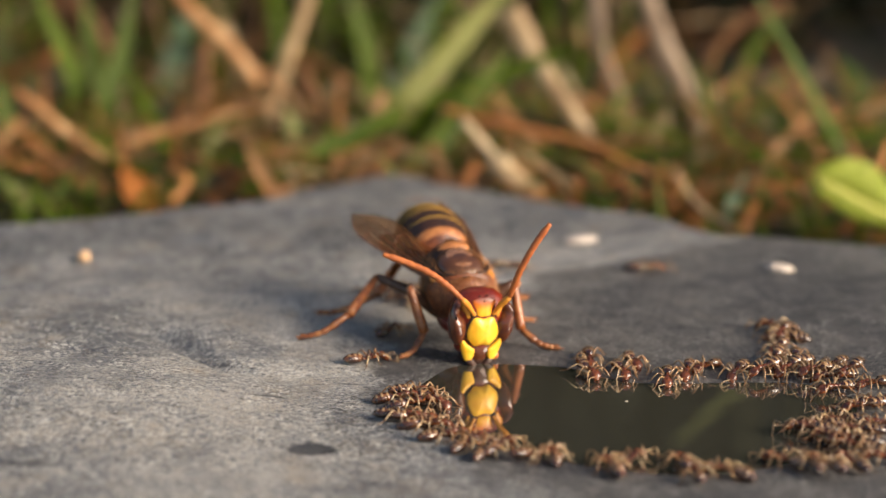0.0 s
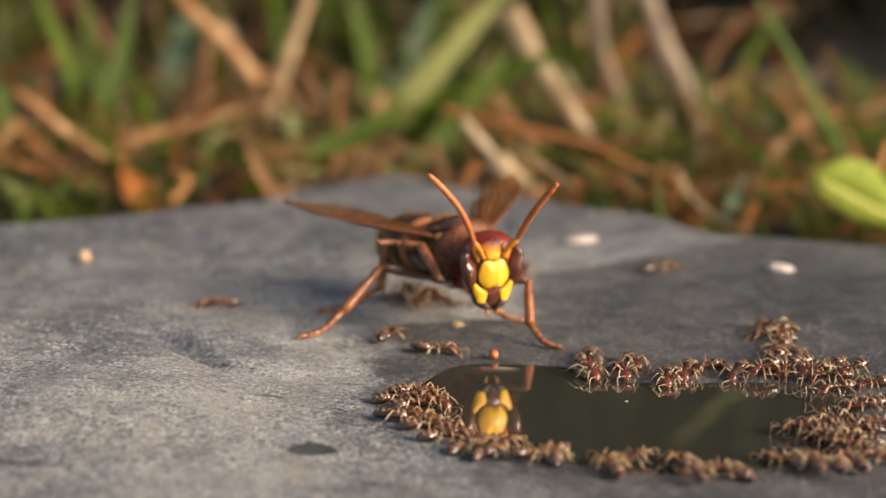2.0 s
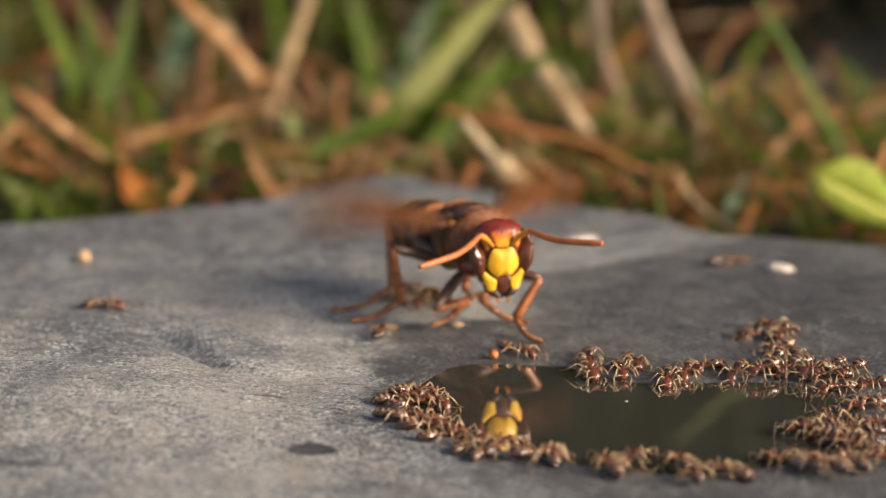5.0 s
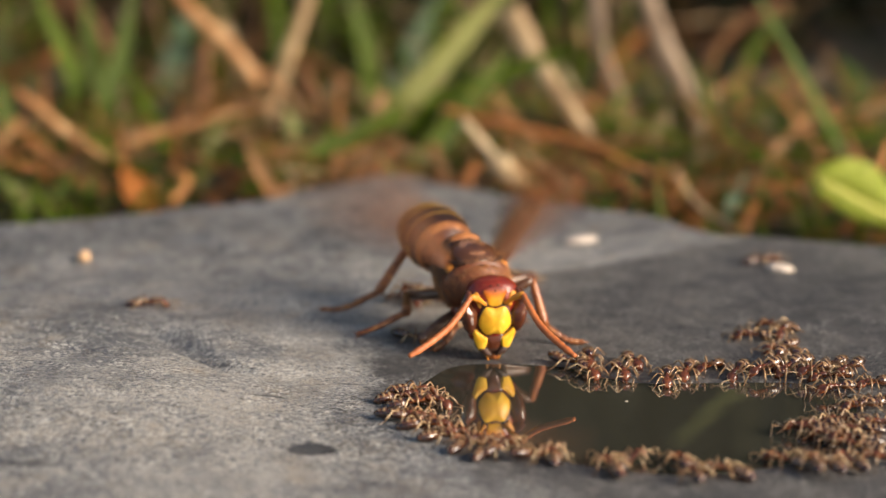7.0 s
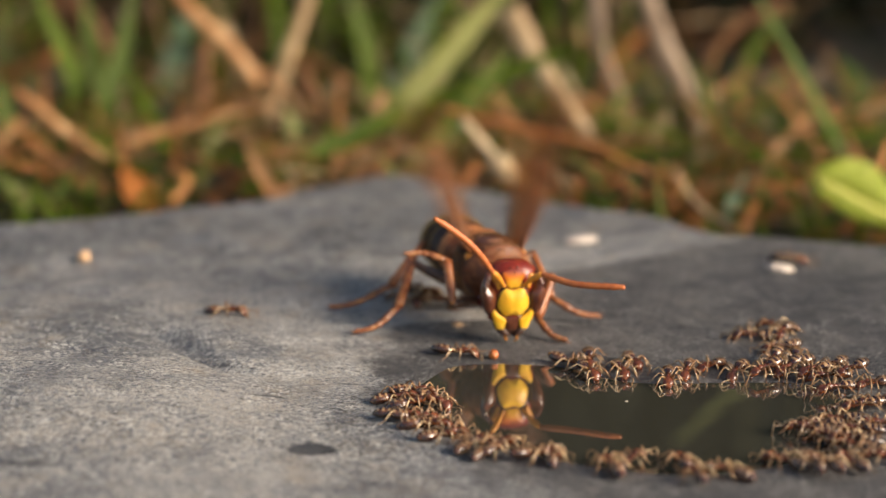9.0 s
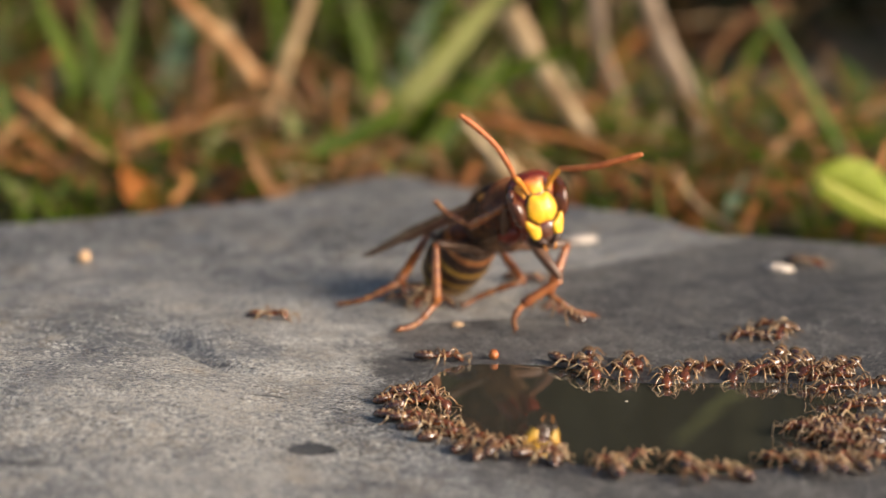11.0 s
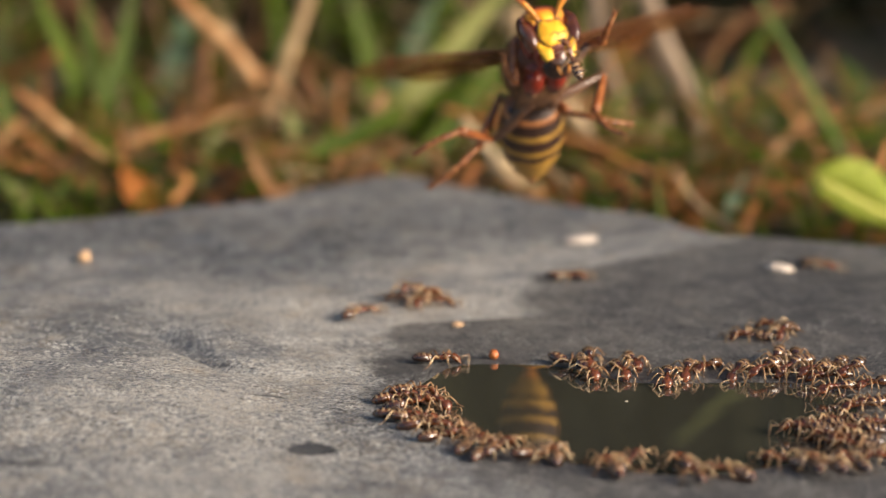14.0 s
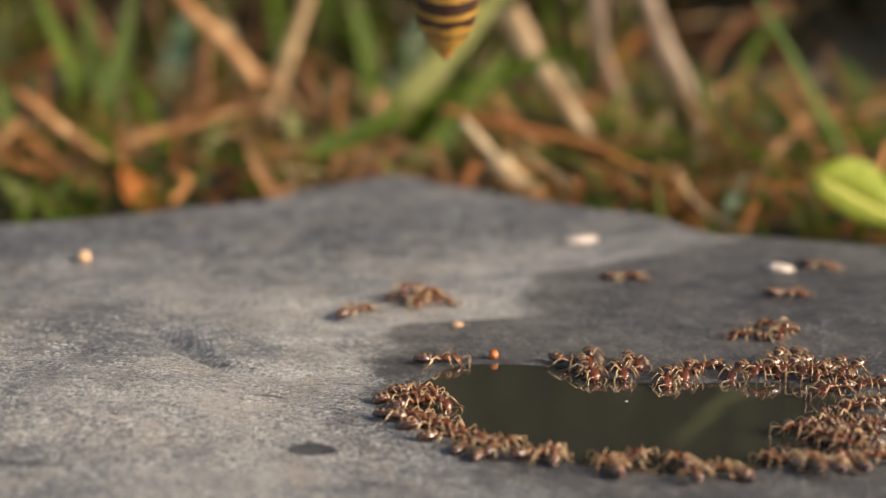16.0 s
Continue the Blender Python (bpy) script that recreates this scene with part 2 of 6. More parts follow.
def make_water():
    m, nt, bsdf, out = shader("puddle_water")
    bsdf.inputs["Base Color"].default_value = (0.050, 0.047, 0.034, 1)
    bsdf.inputs["Roughness"].default_value = 0.015
    bsdf.inputs["IOR"].default_value = 1.33
    bsdf.inputs["Specular IOR Level"].default_value = 0.40
    bsdf.inputs["Transmission Weight"].default_value = 0.35
    coord = nt.nodes.new("ShaderNodeTexCoord").outputs["Object"]
    b = add(nt, "ShaderNodeBump", {"Strength": 0.10, "Distance": 0.0001}, {"Height": noise_of(nt, coord, 7, 2, 0.4)})
    nt.links.new(b.outputs["Normal"], bsdf.inputs["Normal"])
    return m


def make_membrane():
    m, nt, bsdf, out = shader("wing_membrane")
    coord = nt.nodes.new("ShaderNodeTexCoord").outputs["Object"]
    colour = ramp_of(nt, noise_of(nt, coord, 2.5), [(0.3, (0.17, 0.068, 0.026)), (0.7, (0.40, 0.215, 0.10))])
    nt.links.new(colour, bsdf.inputs["Base Color"])
    bsdf.inputs["Roughness"].default_value = 0.26
    bsdf.inputs["Specular IOR Level"].default_value = 0.25
    clear = add(nt, "ShaderNodeBsdfTransparent", {"Color": (0.84, 0.65, 0.45, 1)})
    mix = add(nt, "ShaderNodeMixShader", {0: 0.43}, {1: clear.outputs[0], 2: bsdf.outputs[0]})
    nt.links.new(mix.outputs[0], out.inputs["Surface"])
    return m


def make_leaf(name, stops, size=6.0, through_light=0.35, stretch=(1, 1, 1), vary=0.35):
    """Leaf or blade: mottled, slightly glossy, lets some light through."""
    m = grained(name, stops, size, 0.5, (0.4, 0.6), 0.2, vary, stretch=stretch)
    nt = m.node_tree
    bsdf, out = nt.nodes["Principled BSDF"], nt.nodes["Material Output"]
    bsdf.inputs["Specular IOR Level"].default_value = 0.22
    tr = add(nt, "ShaderNodeBsdfTranslucent")
    nt.links.new(bsdf.inputs["Base Color"].links[0].from_socket, tr.inputs["Color"])
    mix = add(nt, "ShaderNodeMixShader", {0: through_light}, {1: bsdf.outputs[0], 2: tr.outputs[0]})
    nt.links.new(mix.outputs[0], out.inputs["Surface"])
    return m


def make_frons():
    """Yellow at the mouth's side of the brow, through orange to red-brown at the crown."""
    m = grained("hornet_frons", [(0.3, (0.5, 0.2, 0.02)), (0.7, (0.5, 0.2, 0.02))], 1.0, 0.12, (0.30, 0.5), 0.3, coat=0.15)
    nt = m.node_tree
    bsdf = nt.nodes["Principled BSDF"]
    coord = nt.nodes.new("ShaderNodeTexCoord").outputs["Object"]
    height = add(nt, "ShaderNodeSeparateXYZ", {}, {0: coord}).outputs[2]
    height = maths(nt, "ADD", height, maths(nt, "MULTIPLY", maths(nt, "SUBTRACT", noise_of(nt, coord, 0.5), 0.5), 0.0004))
    fade = add(nt, "ShaderNodeMapRange", {1: -0.0005, 2: 0.001}, {0: height}).outputs[0]
    colour = ramp_of(nt, fade, [(0.0, (0.92, 0.50, 0.022)), (0.38, (0.86, 0.36, 0.018)), (0.62, (0.60, 0.15, 0.012)), (0.9, (0.18, 0.020, 0.006))])
    nt.links.new(colour, bsdf.inputs["Base Color"])
    return m


FRONS = make_frons()
SLATE = make_slate()
WATER = make_water()
SOIL = grained("soil", [(0.3, (0.010, 0.009, 0.006)), (0.5, (0.025, 0.021, 0.013)), (0.75, (0.055, 0.045, 0.026))], 18, 2.0, (0.75, 0.95), 0.8)
GREEN = make_leaf("green_blade", [(0.3, (0.045, 0.078, 0.004)), (0.55, (0.095, 0.140, 0.009)), (0.75, (0.17, 0.22, 0.024))], 8, stretch=(1, 1, 0.3))
PALE_GREEN = make_leaf("pale_green_blade", [(0.3, (0.22, 0.23, 0.070)), (0.6, (0.35, 0.36, 0.13)), (0.8, (0.46, 0.46, 0.21))], 6, stretch=(1, 1, 0.4), vary=0.15)
TEAL = make_leaf("blue_green_blade", [(0.3, (0.07, 0.12, 0.07)), (0.7, (0.15, 0.21, 0.13))], 8)
STRAW = make_leaf("dry_straw", [(0.32, (0.19, 0.115, 0.06)), (0.46, (0.40, 0.27, 0.14)), (0.58, (0.53, 0.39, 0.225)), (0.74, (0.66, 0.53, 0.35))], 4, 0.2, stretch=(1, 1, 0.6))
ORANGE_STRAW = make_leaf("orange_straw", [(0.32, (0.17, 0.066, 0.024)), (0.46, (0.36, 0.175, 0.07)), (0.58, (0.52, 0.30, 0.14)), (0.72, (0.64, 0.43, 0.24))], 4, 0.2, stretch=(1, 1, 0.6))
RUST = make_leaf("rust_straw", [(0.3, (0.17, 0.055, 0.018)), (0.5, (0.42, 0.165, 0.052)), (0.72, (0.66, 0.34, 0.125))], 6, 0.2, stretch=(1, 1, 0.4))
DULL_STRAW = make_leaf("weathered_straw", [(0.32, (0.11, 0.072, 0.046)), (0.46, (0.23, 0.16, 0.105)), (0.58, (0.32, 0.235, 0.16)), (0.74, (0.43, 0.33, 0.24))], 4, 0.2, stretch=(1, 1, 0.6))
DULL_RUST = make_leaf("dull_rust_straw", [(0.3, (0.050, 0.022, 0.009)), (0.5, (0.14, 0.062, 0.024)), (0.75, (0.30, 0.155, 0.068))], 6, 0.15)
LEAF = make_leaf("young_leaf", [(0.3, (0.38, 0.46, 0.06)), (0.5, (0.54, 0.60, 0.11)), (0.8, (0.72, 0.73, 0.26))], 3.0, 0.4, vary=0.0)
LEAF_RIB = make_leaf("leaf_midrib", [(0.3, (0.62, 0.56, 0.10)), (0.7, (0.82, 0.76, 0.26))], 2.0, 0.2, vary=0.0)
DEAD_LEAF = make_leaf("dead_leaf", [(0.3, (0.36, 0.13, 0.03)), (0.5, (0.58, 0.25, 0.07)), (0.75, (0.74, 0.42, 0.16))], 3, 0.3)
DARK_GREEN = make_leaf("dark_green_blade", [(0.3, (0.022, 0.048, 0.002)), (0.6, (0.045, 0.082, 0.003)), (0.8, (0.080, 0.12, 0.008))], 8, 0.35)
FRESH = make_leaf("fresh_green_blade", [(0.3, (0.050, 0.105, 0.002)), (0.7, (0.125, 0.20, 0.006))], 8, stretch=(1, 1, 0.3))
# near-black greens: shade among far grass and leaves is put into the colour
SHADED_GRASS = make_leaf("shaded_grass", [(0.3, (0.012, 0.014, 0.006)), (0.6, (0.026, 0.027, 0.011)), (0.8, (0.060, 0.050, 0.022))], 20, 0.2)
SHADED_BUSH = make_leaf("shaded_bush_leaf", [(0.3, (0.016, 0.018, 0.010)), (0.6, (0.032, 0.034, 0.018)), (0.8, (0.05, 0.05, 0.026))], 60, 0.1)
SHELL = grained("seed_husk", [(0.3, (0.46, 0.35, 0.27)), (0.7, (0.72, 0.62, 0.52))], 1.2, 0.2, (0.3, 0.5), 0.2)
AMBER = grained("amber_seed", [(0.3, (0.32, 0.07, 0.015)), (0.7, (0.54, 0.17, 0.035))], 0.8, 0.2, (0.2, 0.35), 0.1, coat=0.5)
TAN = grained("tan_crumb", [(0.3, (0.50, 0.27, 0.13)), (0.7, (0.68, 0.46, 0.27))], 0.8, 0.2, (0.5, 0.7), 0.3)

YELLOW = grained("hornet_yellow", [(0.3, (0.80, 0.31, 0.010)), (0.5, (0.92, 0.49, 0.020)), (0.75, (0.97, 0.62, 0.07))], 1.6, 0.16, (0.30, 0.5), 0.35, coat=0.2)
ORANGE = grained("hornet_orange", [(0.3, (0.50, 0.15, 0.02)), (0.7, (0.72, 0.30, 0.04))], 0.9, 0.1, (0.3, 0.5), 0.2)
RED_BROWN = grained("hornet_red_brown", [(0.3, (0.075, 0.006, 0.003)), (0.55, (0.20, 0.018, 0.004)), (0.8, (0.38, 0.058, 0.010))], 1.4, 0.09, (0.26, 0.44), 0.4, coat=0.25)
RUSSET = grained("hornet_russet", [(0.34, (0.042, 0.010, 0.004)), (0.5, (0.14, 0.036, 0.009)), (0.64, (0.28, 0.080, 0.018)), (0.8, (0.42, 0.15, 0.040))], 2.4, 0.6, (0.36, 0.55), 0.2)
DISC = grained("hornet_disc", [(0.3, (0.15, 0.058, 0.024)), (0.7, (0.33, 0.155, 0.075))], 1.6, 0.3, (0.20, 0.34), 0.1, coat=0.6)
SCUTUM = grained("hornet_scutum", [(0.34, (0.038, 0.014, 0.007)), (0.5, (0.080, 0.029, 0.011)), (0.66, (0.15, 0.055, 0.020)), (0.85, (0.24, 0.095, 0.034))], 4.0, 0.7, (0.26, 0.42), 0.12, coat=0.3)
TAWNY = grained("hornet_tawny", [(0.3, (0.22, 0.065, 0.018)), (0.7, (0.50, 0.20, 0.06))], 0.8, 0.1, (0.4, 0.6), 0.4)
ANTENNA = grained("hornet_antenna", [(0.3, (0.30, 0.066, 0.018)), (0.7, (0.60, 0.19, 0.050))], 0.8, 0.12, (0.35, 0.55), 0.45)
DARK = grained("hornet_dark", [(0.3, (0.016, 0.007, 0.004)), (0.6, (0.046, 0.016, 0.008)), (0.85, (0.12, 0.040, 0.015))], 1.2, 0.08, (0.4, 0.62), 0.6)
SCAPE = grained("hornet_scape", [(0.3, (0.52, 0.17, 0.014)), (0.7, (0.74, 0.33, 0.03))], 0.9, 0.1, (0.35, 0.55), 0.25)
EYE = grained("hornet_eye", [(0.3, (0.058, 0.016, 0.008)), (0.7, (0.15, 0.045, 0.018))], 0.8, 0.05, (0.12, 0.22), 0.10, coat=0.4)
BAND = grained("hornet_band", [(0.3, (0.22, 0.11, 0.018)), (0.6, (0.40, 0.22, 0.035)), (0.85, (0.58, 0.36, 0.075))], 1.2, 0.08, (0.4, 0.6), 0.4)
FOOT = grained("hornet_foot", [(0.36, (0.09, 0.025, 0.010)), (0.5, (0.27, 0.090, 0.026)), (0.66, (0.50, 0.24, 0.08))], 0.9, 0.08, (0.26, 0.46), 0.4, coat=0.25)
SHIN = grained("hornet_shin", [(0.32, (0.10, 0.026, 0.008)), (0.5, (0.30, 0.090, 0.024)), (0.7, (0.54, 0.23, 0.065))], 0.9, 0.08, (0.22, 0.42), 0.4, coat=0.3)
THIGH = grained("hornet_thigh", [(0.3, (0.050, 0.020, 0.011)), (0.55, (0.135, 0.062, 0.031)), (0.8, (0.30, 0.165, 0.085))], 0.8, 0.08, (0.26, 0.46), 0.4, coat=0.2)
BELLY = grained("hornet_belly", [(0.3, (0.11, 0.045, 0.018)), (0.55, (0.23, 0.115, 0.052)), (0.8, (0.38, 0.24, 0.13))], 1.2, 0.10, (0.45, 0.65), 0.4)
FUZZ = grained("hornet_hair", [(0.3, (0.22, 0.082, 0.027)), (0.7, (0.45, 0.21, 0.075))], 0.5, 0.1, (0.5, 0.7), 0.1)
VEIN = grained("wing_vein", [(0.3, (0.11, 0.032, 0.012)), (0.7, (0.24, 0.085, 0.03))], 0.8, 0.1, (0.35, 0.5), 0.1)
MEMBRANE = make_membrane()

ANT_DARK = grained("ant_gaster", [(0.36, (0.011, 0.004, 0.002)), (0.48, (0.036, 0.011, 0.004)), (0.58, (0.13, 0.044, 0.012)), (0.74, (0.44, 0.22, 0.075))], 0.7, 0.09, (0.16, 0.28), 0.12, 0.5, coat=1.0)
# pale down, with the sun's sheen on it put into the colour
ANT_BAND = grained("ant_down_sheen", [(0.3, (0.12, 0.055, 0.020)), (0.55, (0.32, 0.19, 0.085)), (0.8, (0.64, 0.50, 0.30))], 0.5, 0.06, (0.22, 0.42), 0.3, 0.5, coat=0.5)
ANT_BROWN = grained("ant_body", [(0.32, (0.026, 0.007, 0.003)), (0.48, (0.085, 0.022, 0.007)), (0.62, (0.22, 0.062, 0.016)), (0.8, (0.44, 0.18, 0.055))], 0.6, 0.07, (0.16, 0.32), 0.3, 0.6, coat=0.4)
ANT_LEG = grained("ant_leg", [(0.34, (0.10, 0.036, 0.013)), (0.47, (0.23, 0.11, 0.042)), (0.58, (0.46, 0.32, 0.165)), (0.72, (0.78, 0.68, 0.50))], 0.8, 0.08, (0.2, 0.4), 0.2, 0.5, coat=0.5)


# ---- mesh helpers ----
def mesh_of(name, bm, mats, smooth=True):
    bmesh.ops.recalc_face_normals(bm, faces=bm.faces)
    bmesh.ops.scale(bm, vec=(MM, MM, MM), verts=bm.verts)
    me = bpy.data.meshes.new(name)
    bm.to_mesh(me)
    bm.free()
    for mat in mats if isinstance(mats, (list, tuple)) else (mats,):
        me.materials.append(mat)
    me.polygons.foreach_set("use_smooth", [smooth] * len(me.polygons))
    return me


def part(name, bm, mat, parent=None, label="", m=None, smooth=True):
    """Links a bmesh (in millimetres) or a mesh as one object, under a thing where one is given."""
    ob = new(name, bm if isinstance(bm, bpy.types.Mesh) else mesh_of(name, bm, mat, smooth))
    ob.parent = parent
    if m is not None:
        ob.matrix_basis = m
    return tagged(ob, label)


def at(x, y, z, rx=0, ry=0, rz=0):
    return pose(x * MM, y * MM, z * MM, rx, ry, rz)


def skin(bm, rings, close=True, mats=None):
    """Joins rings of points into a hull; close: both ends are capped."""
    made = [[bm.verts.new(p) for p in ring] for ring in rings]
    n = len(made[0])
    for i, (a, b) in enumerate(zip(made, made[1:])):
        for k in range(n):
            f = bm.faces.new((a[k], a[(k + 1) % n], b[(k + 1) % n], b[k]))
            if mats:
                f.material_index = mats(i, k)
    if close:
        for ring, last in ((made[0], 0), (made[-1], len(rings) - 2)):
            f = bm.faces.new(ring)
            if mats:
                f.material_index = mats(last, 0)
    return bm


def barrel(sections, n=20, axis="y", bm=None, wobble=0.0, seed=0, mats=None):
    """A rounded body along an axis. Sections: (place, half width, half height, shift across, shift up)."""
    bm = bm or bmesh.new()
    rings = []
    for s in sections:
        p, w, h, dx, dz = (*s, 0, 0, 0)[:5]
        ring = []
        for k in range(n):
            a = 2 * math.pi * k / n
            r = 1 + wobble * noise.noise(Vector((math.cos(a) * 1.7, math.sin(a) * 1.7, p * 0.9 + seed)))
            u, v = math.cos(a) * w * r + dx, math.sin(a) * h * r + dz
            ring.append(Vector((u, p, v)) if axis == "y" else Vector((u, v, p)))
        rings.append(ring)
    return skin(bm, rings, mats=mats)


def egg(rx, ry, rz, centre=(0, 0, 0), n=16, m=10, bm=None, turn=None):
    bm = bm or bmesh.new()
    c = Vector(centre)
    rings = []
    for i in range(m + 1):
        t = math.pi * min(max(i / m, 0.02), 0.98)
        ring = []
        for k in range(n):
            a = 2 * math.pi * k / n
            p = Vector((rx * math.sin(t) * math.cos(a), ry * math.sin(t) * math.sin(a), -rz * math.cos(t)))
            ring.append(c + (turn @ p if turn else p))
        rings.append(ring)
    return skin(bm, rings)


def tube(points, radii, n=8, bm=None, flat=1.0):
    """A tube along points, with a radius at each; flat squeezes it across."""
    bm = bm or bmesh.new()
    pts = [Vector(p) for p in points]
    rings, side = [], None
    for i, p in enumerate(pts):
        d = (pts[min(i + 1, len(pts) - 1)] - pts[max(i - 1, 0)]).normalized()
        ref = side if side is not None else (Vector((1, 0, 0)) if abs(d.x) < 0.8 else Vector((0, 1, 0)))
        side = (ref - d * ref.dot(d)).normalized()
        up = d.cross(side)
        r = radii[i] if isinstance(radii, (list, tuple)) else radii
        rings.append([p + side * (math.cos(2 * math.pi * k / n) * r) + up * (math.sin(2 * math.pi * k / n) * r * flat) for k in range(n)])
    return skin(bm, rings)


def curve_points(pts, steps):
    """Points of a smooth line through pts, closed where the first is the last."""
    pts = [Vector(p) for p in pts]
    closed = (pts[0] - pts[-1]).length < 1e-9
    out = []
    for i in range(len(pts) - 1):
        p0 = pts[i - 1] if i > 0 else (pts[-2] if closed else pts[0] * 2 - pts[1])
        p3 = pts[i + 2] if i + 2 < len(pts) else (pts[1] if closed else pts[-1] * 2 - pts[-2])
        p1, p2 = pts[i], pts[i + 1]
        for s in range(steps):
            t = s / steps
            out.append(0.5 * (2 * p1 + (p2 - p0) * t + (2 * p0 - 5 * p1 + 4 * p2 - p3) * t * t + (3 * p1 - p0 - 3 * p2 + p3) * t ** 3))
    if not closed:
        out.append(pts[-1])
    return out


# ---- the place: ground, slab, water ----
GROUND_Z = -9.0


def make_ground():
    """One sheet, fine and rough about the slab, out to the horizon."""
    line = [-400000, -60000, -8000, -2500, -1200]
    xs = line + [-900 + 30 * i for i in range(61)] + [-v for v in reversed(line)]
    ys = line + [-600 + 30 * i for i in range(70)] + [2500, 8000, 60000, 400000]
    verts = []
    for y in ys:
        for x in xs:
            near = 1.0 if abs(x) < 1000 and -700 < y < 1600 else 0.0
            verts.append((x * MM, y * MM, (GROUND_Z + near * (3 * noise.noise(Vector((x / 70, y / 70, 0))) + 2 * noise.noise(Vector((x / 25, y / 25, 4))) - 2)) * MM))
    n = len(xs)
    faces = [(j * n + i, j * n + i + 1, (j + 1) * n + i + 1, (j + 1) * n + i) for j in range(len(ys) - 1) for i in range(n - 1)]
    me = bpy.data.meshes.new("ground")
    me.from_pydata(verts, [], faces)
    me.materials.append(SOIL)
    return tagged(new("ground", me), "dark brown soil under grass and dry litter", "ground", kind="structure")


WATER_RIM = curve_points([(-2.6, 130.5, 0), (-2.4, 134.5, 0), (-1.0, 139.5, 0), (2.0, 143.4, 0), (10.3, 142.6, 0), (15.5, 138.6, 0), (25.0, 138.6, 0),
                          (30.0, 138.0, 0), (32.5, 134.0, 0), (30.5, 128.0, 0), (28.0, 122.5, 0), (23.5, 119.8, 0), (16.4, 118.3, 0), (9.5, 120.6, 0),
                          (4.5, 123.6, 0), (-0.5, 127.0, 0), (-2.6, 130.5, 0)], 6)
SLAB_RIM = curve_points([(-110, 150, 0), (-80, 185, 0), (-51, 199.6, 0), (-43.5, 203, 0), (-26.5, 211, 0), (-10.3, 225, 0), (-1, 225, 0), (7.0, 217, 0), (15, 211.5, 0),
                         (26, 203, 0), (33, 195, 0), (49, 190, 0), (75, 183, 0), (112, 150, 0), (118, 90, 0), (90, 45, 0), (20, 30, 0), (-60, 38, 0), (-112, 80, 0), (-110, 150, 0)], 4)


def inside_by(px, py, rim):
    """How far points lie inside a closed line (negative outside)."""
    a = np.array([(p.x, p.y) for p in rim])
    b = np.roll(a, -1, 0)
    best = np.full(px.shape, 1e9)
    inside = np.zeros(px.shape, bool)
    for (ax, ay), (bx, by) in zip(a, b):
        dx, dy = bx - ax, by - ay
        t = np.clip(((px - ax) * dx + (py - ay) * dy) / (dx * dx + dy * dy + 1e-12), 0, 1)
        best = np.minimum(best, np.hypot(px - ax - t * dx, py - ay - t * dy))
        if ay != by:
            inside ^= ((ay > py) != (by > py)) & (px < (bx - ax) * (py - ay) / (by - ay) + ax)
    return np.where(inside, best, -best)


STONE = {}


def stone_z(x, y):
    """Height of the slab's face, or of the water where it lies over the stone."""
    i, j = int(np.searchsorted(STONE["xs"], x)), int(np.searchsorted(STONE["ys"], y))
    return max(0.03, float(STONE["z"][j - 1:j + 1, i - 1:i + 1].mean()))


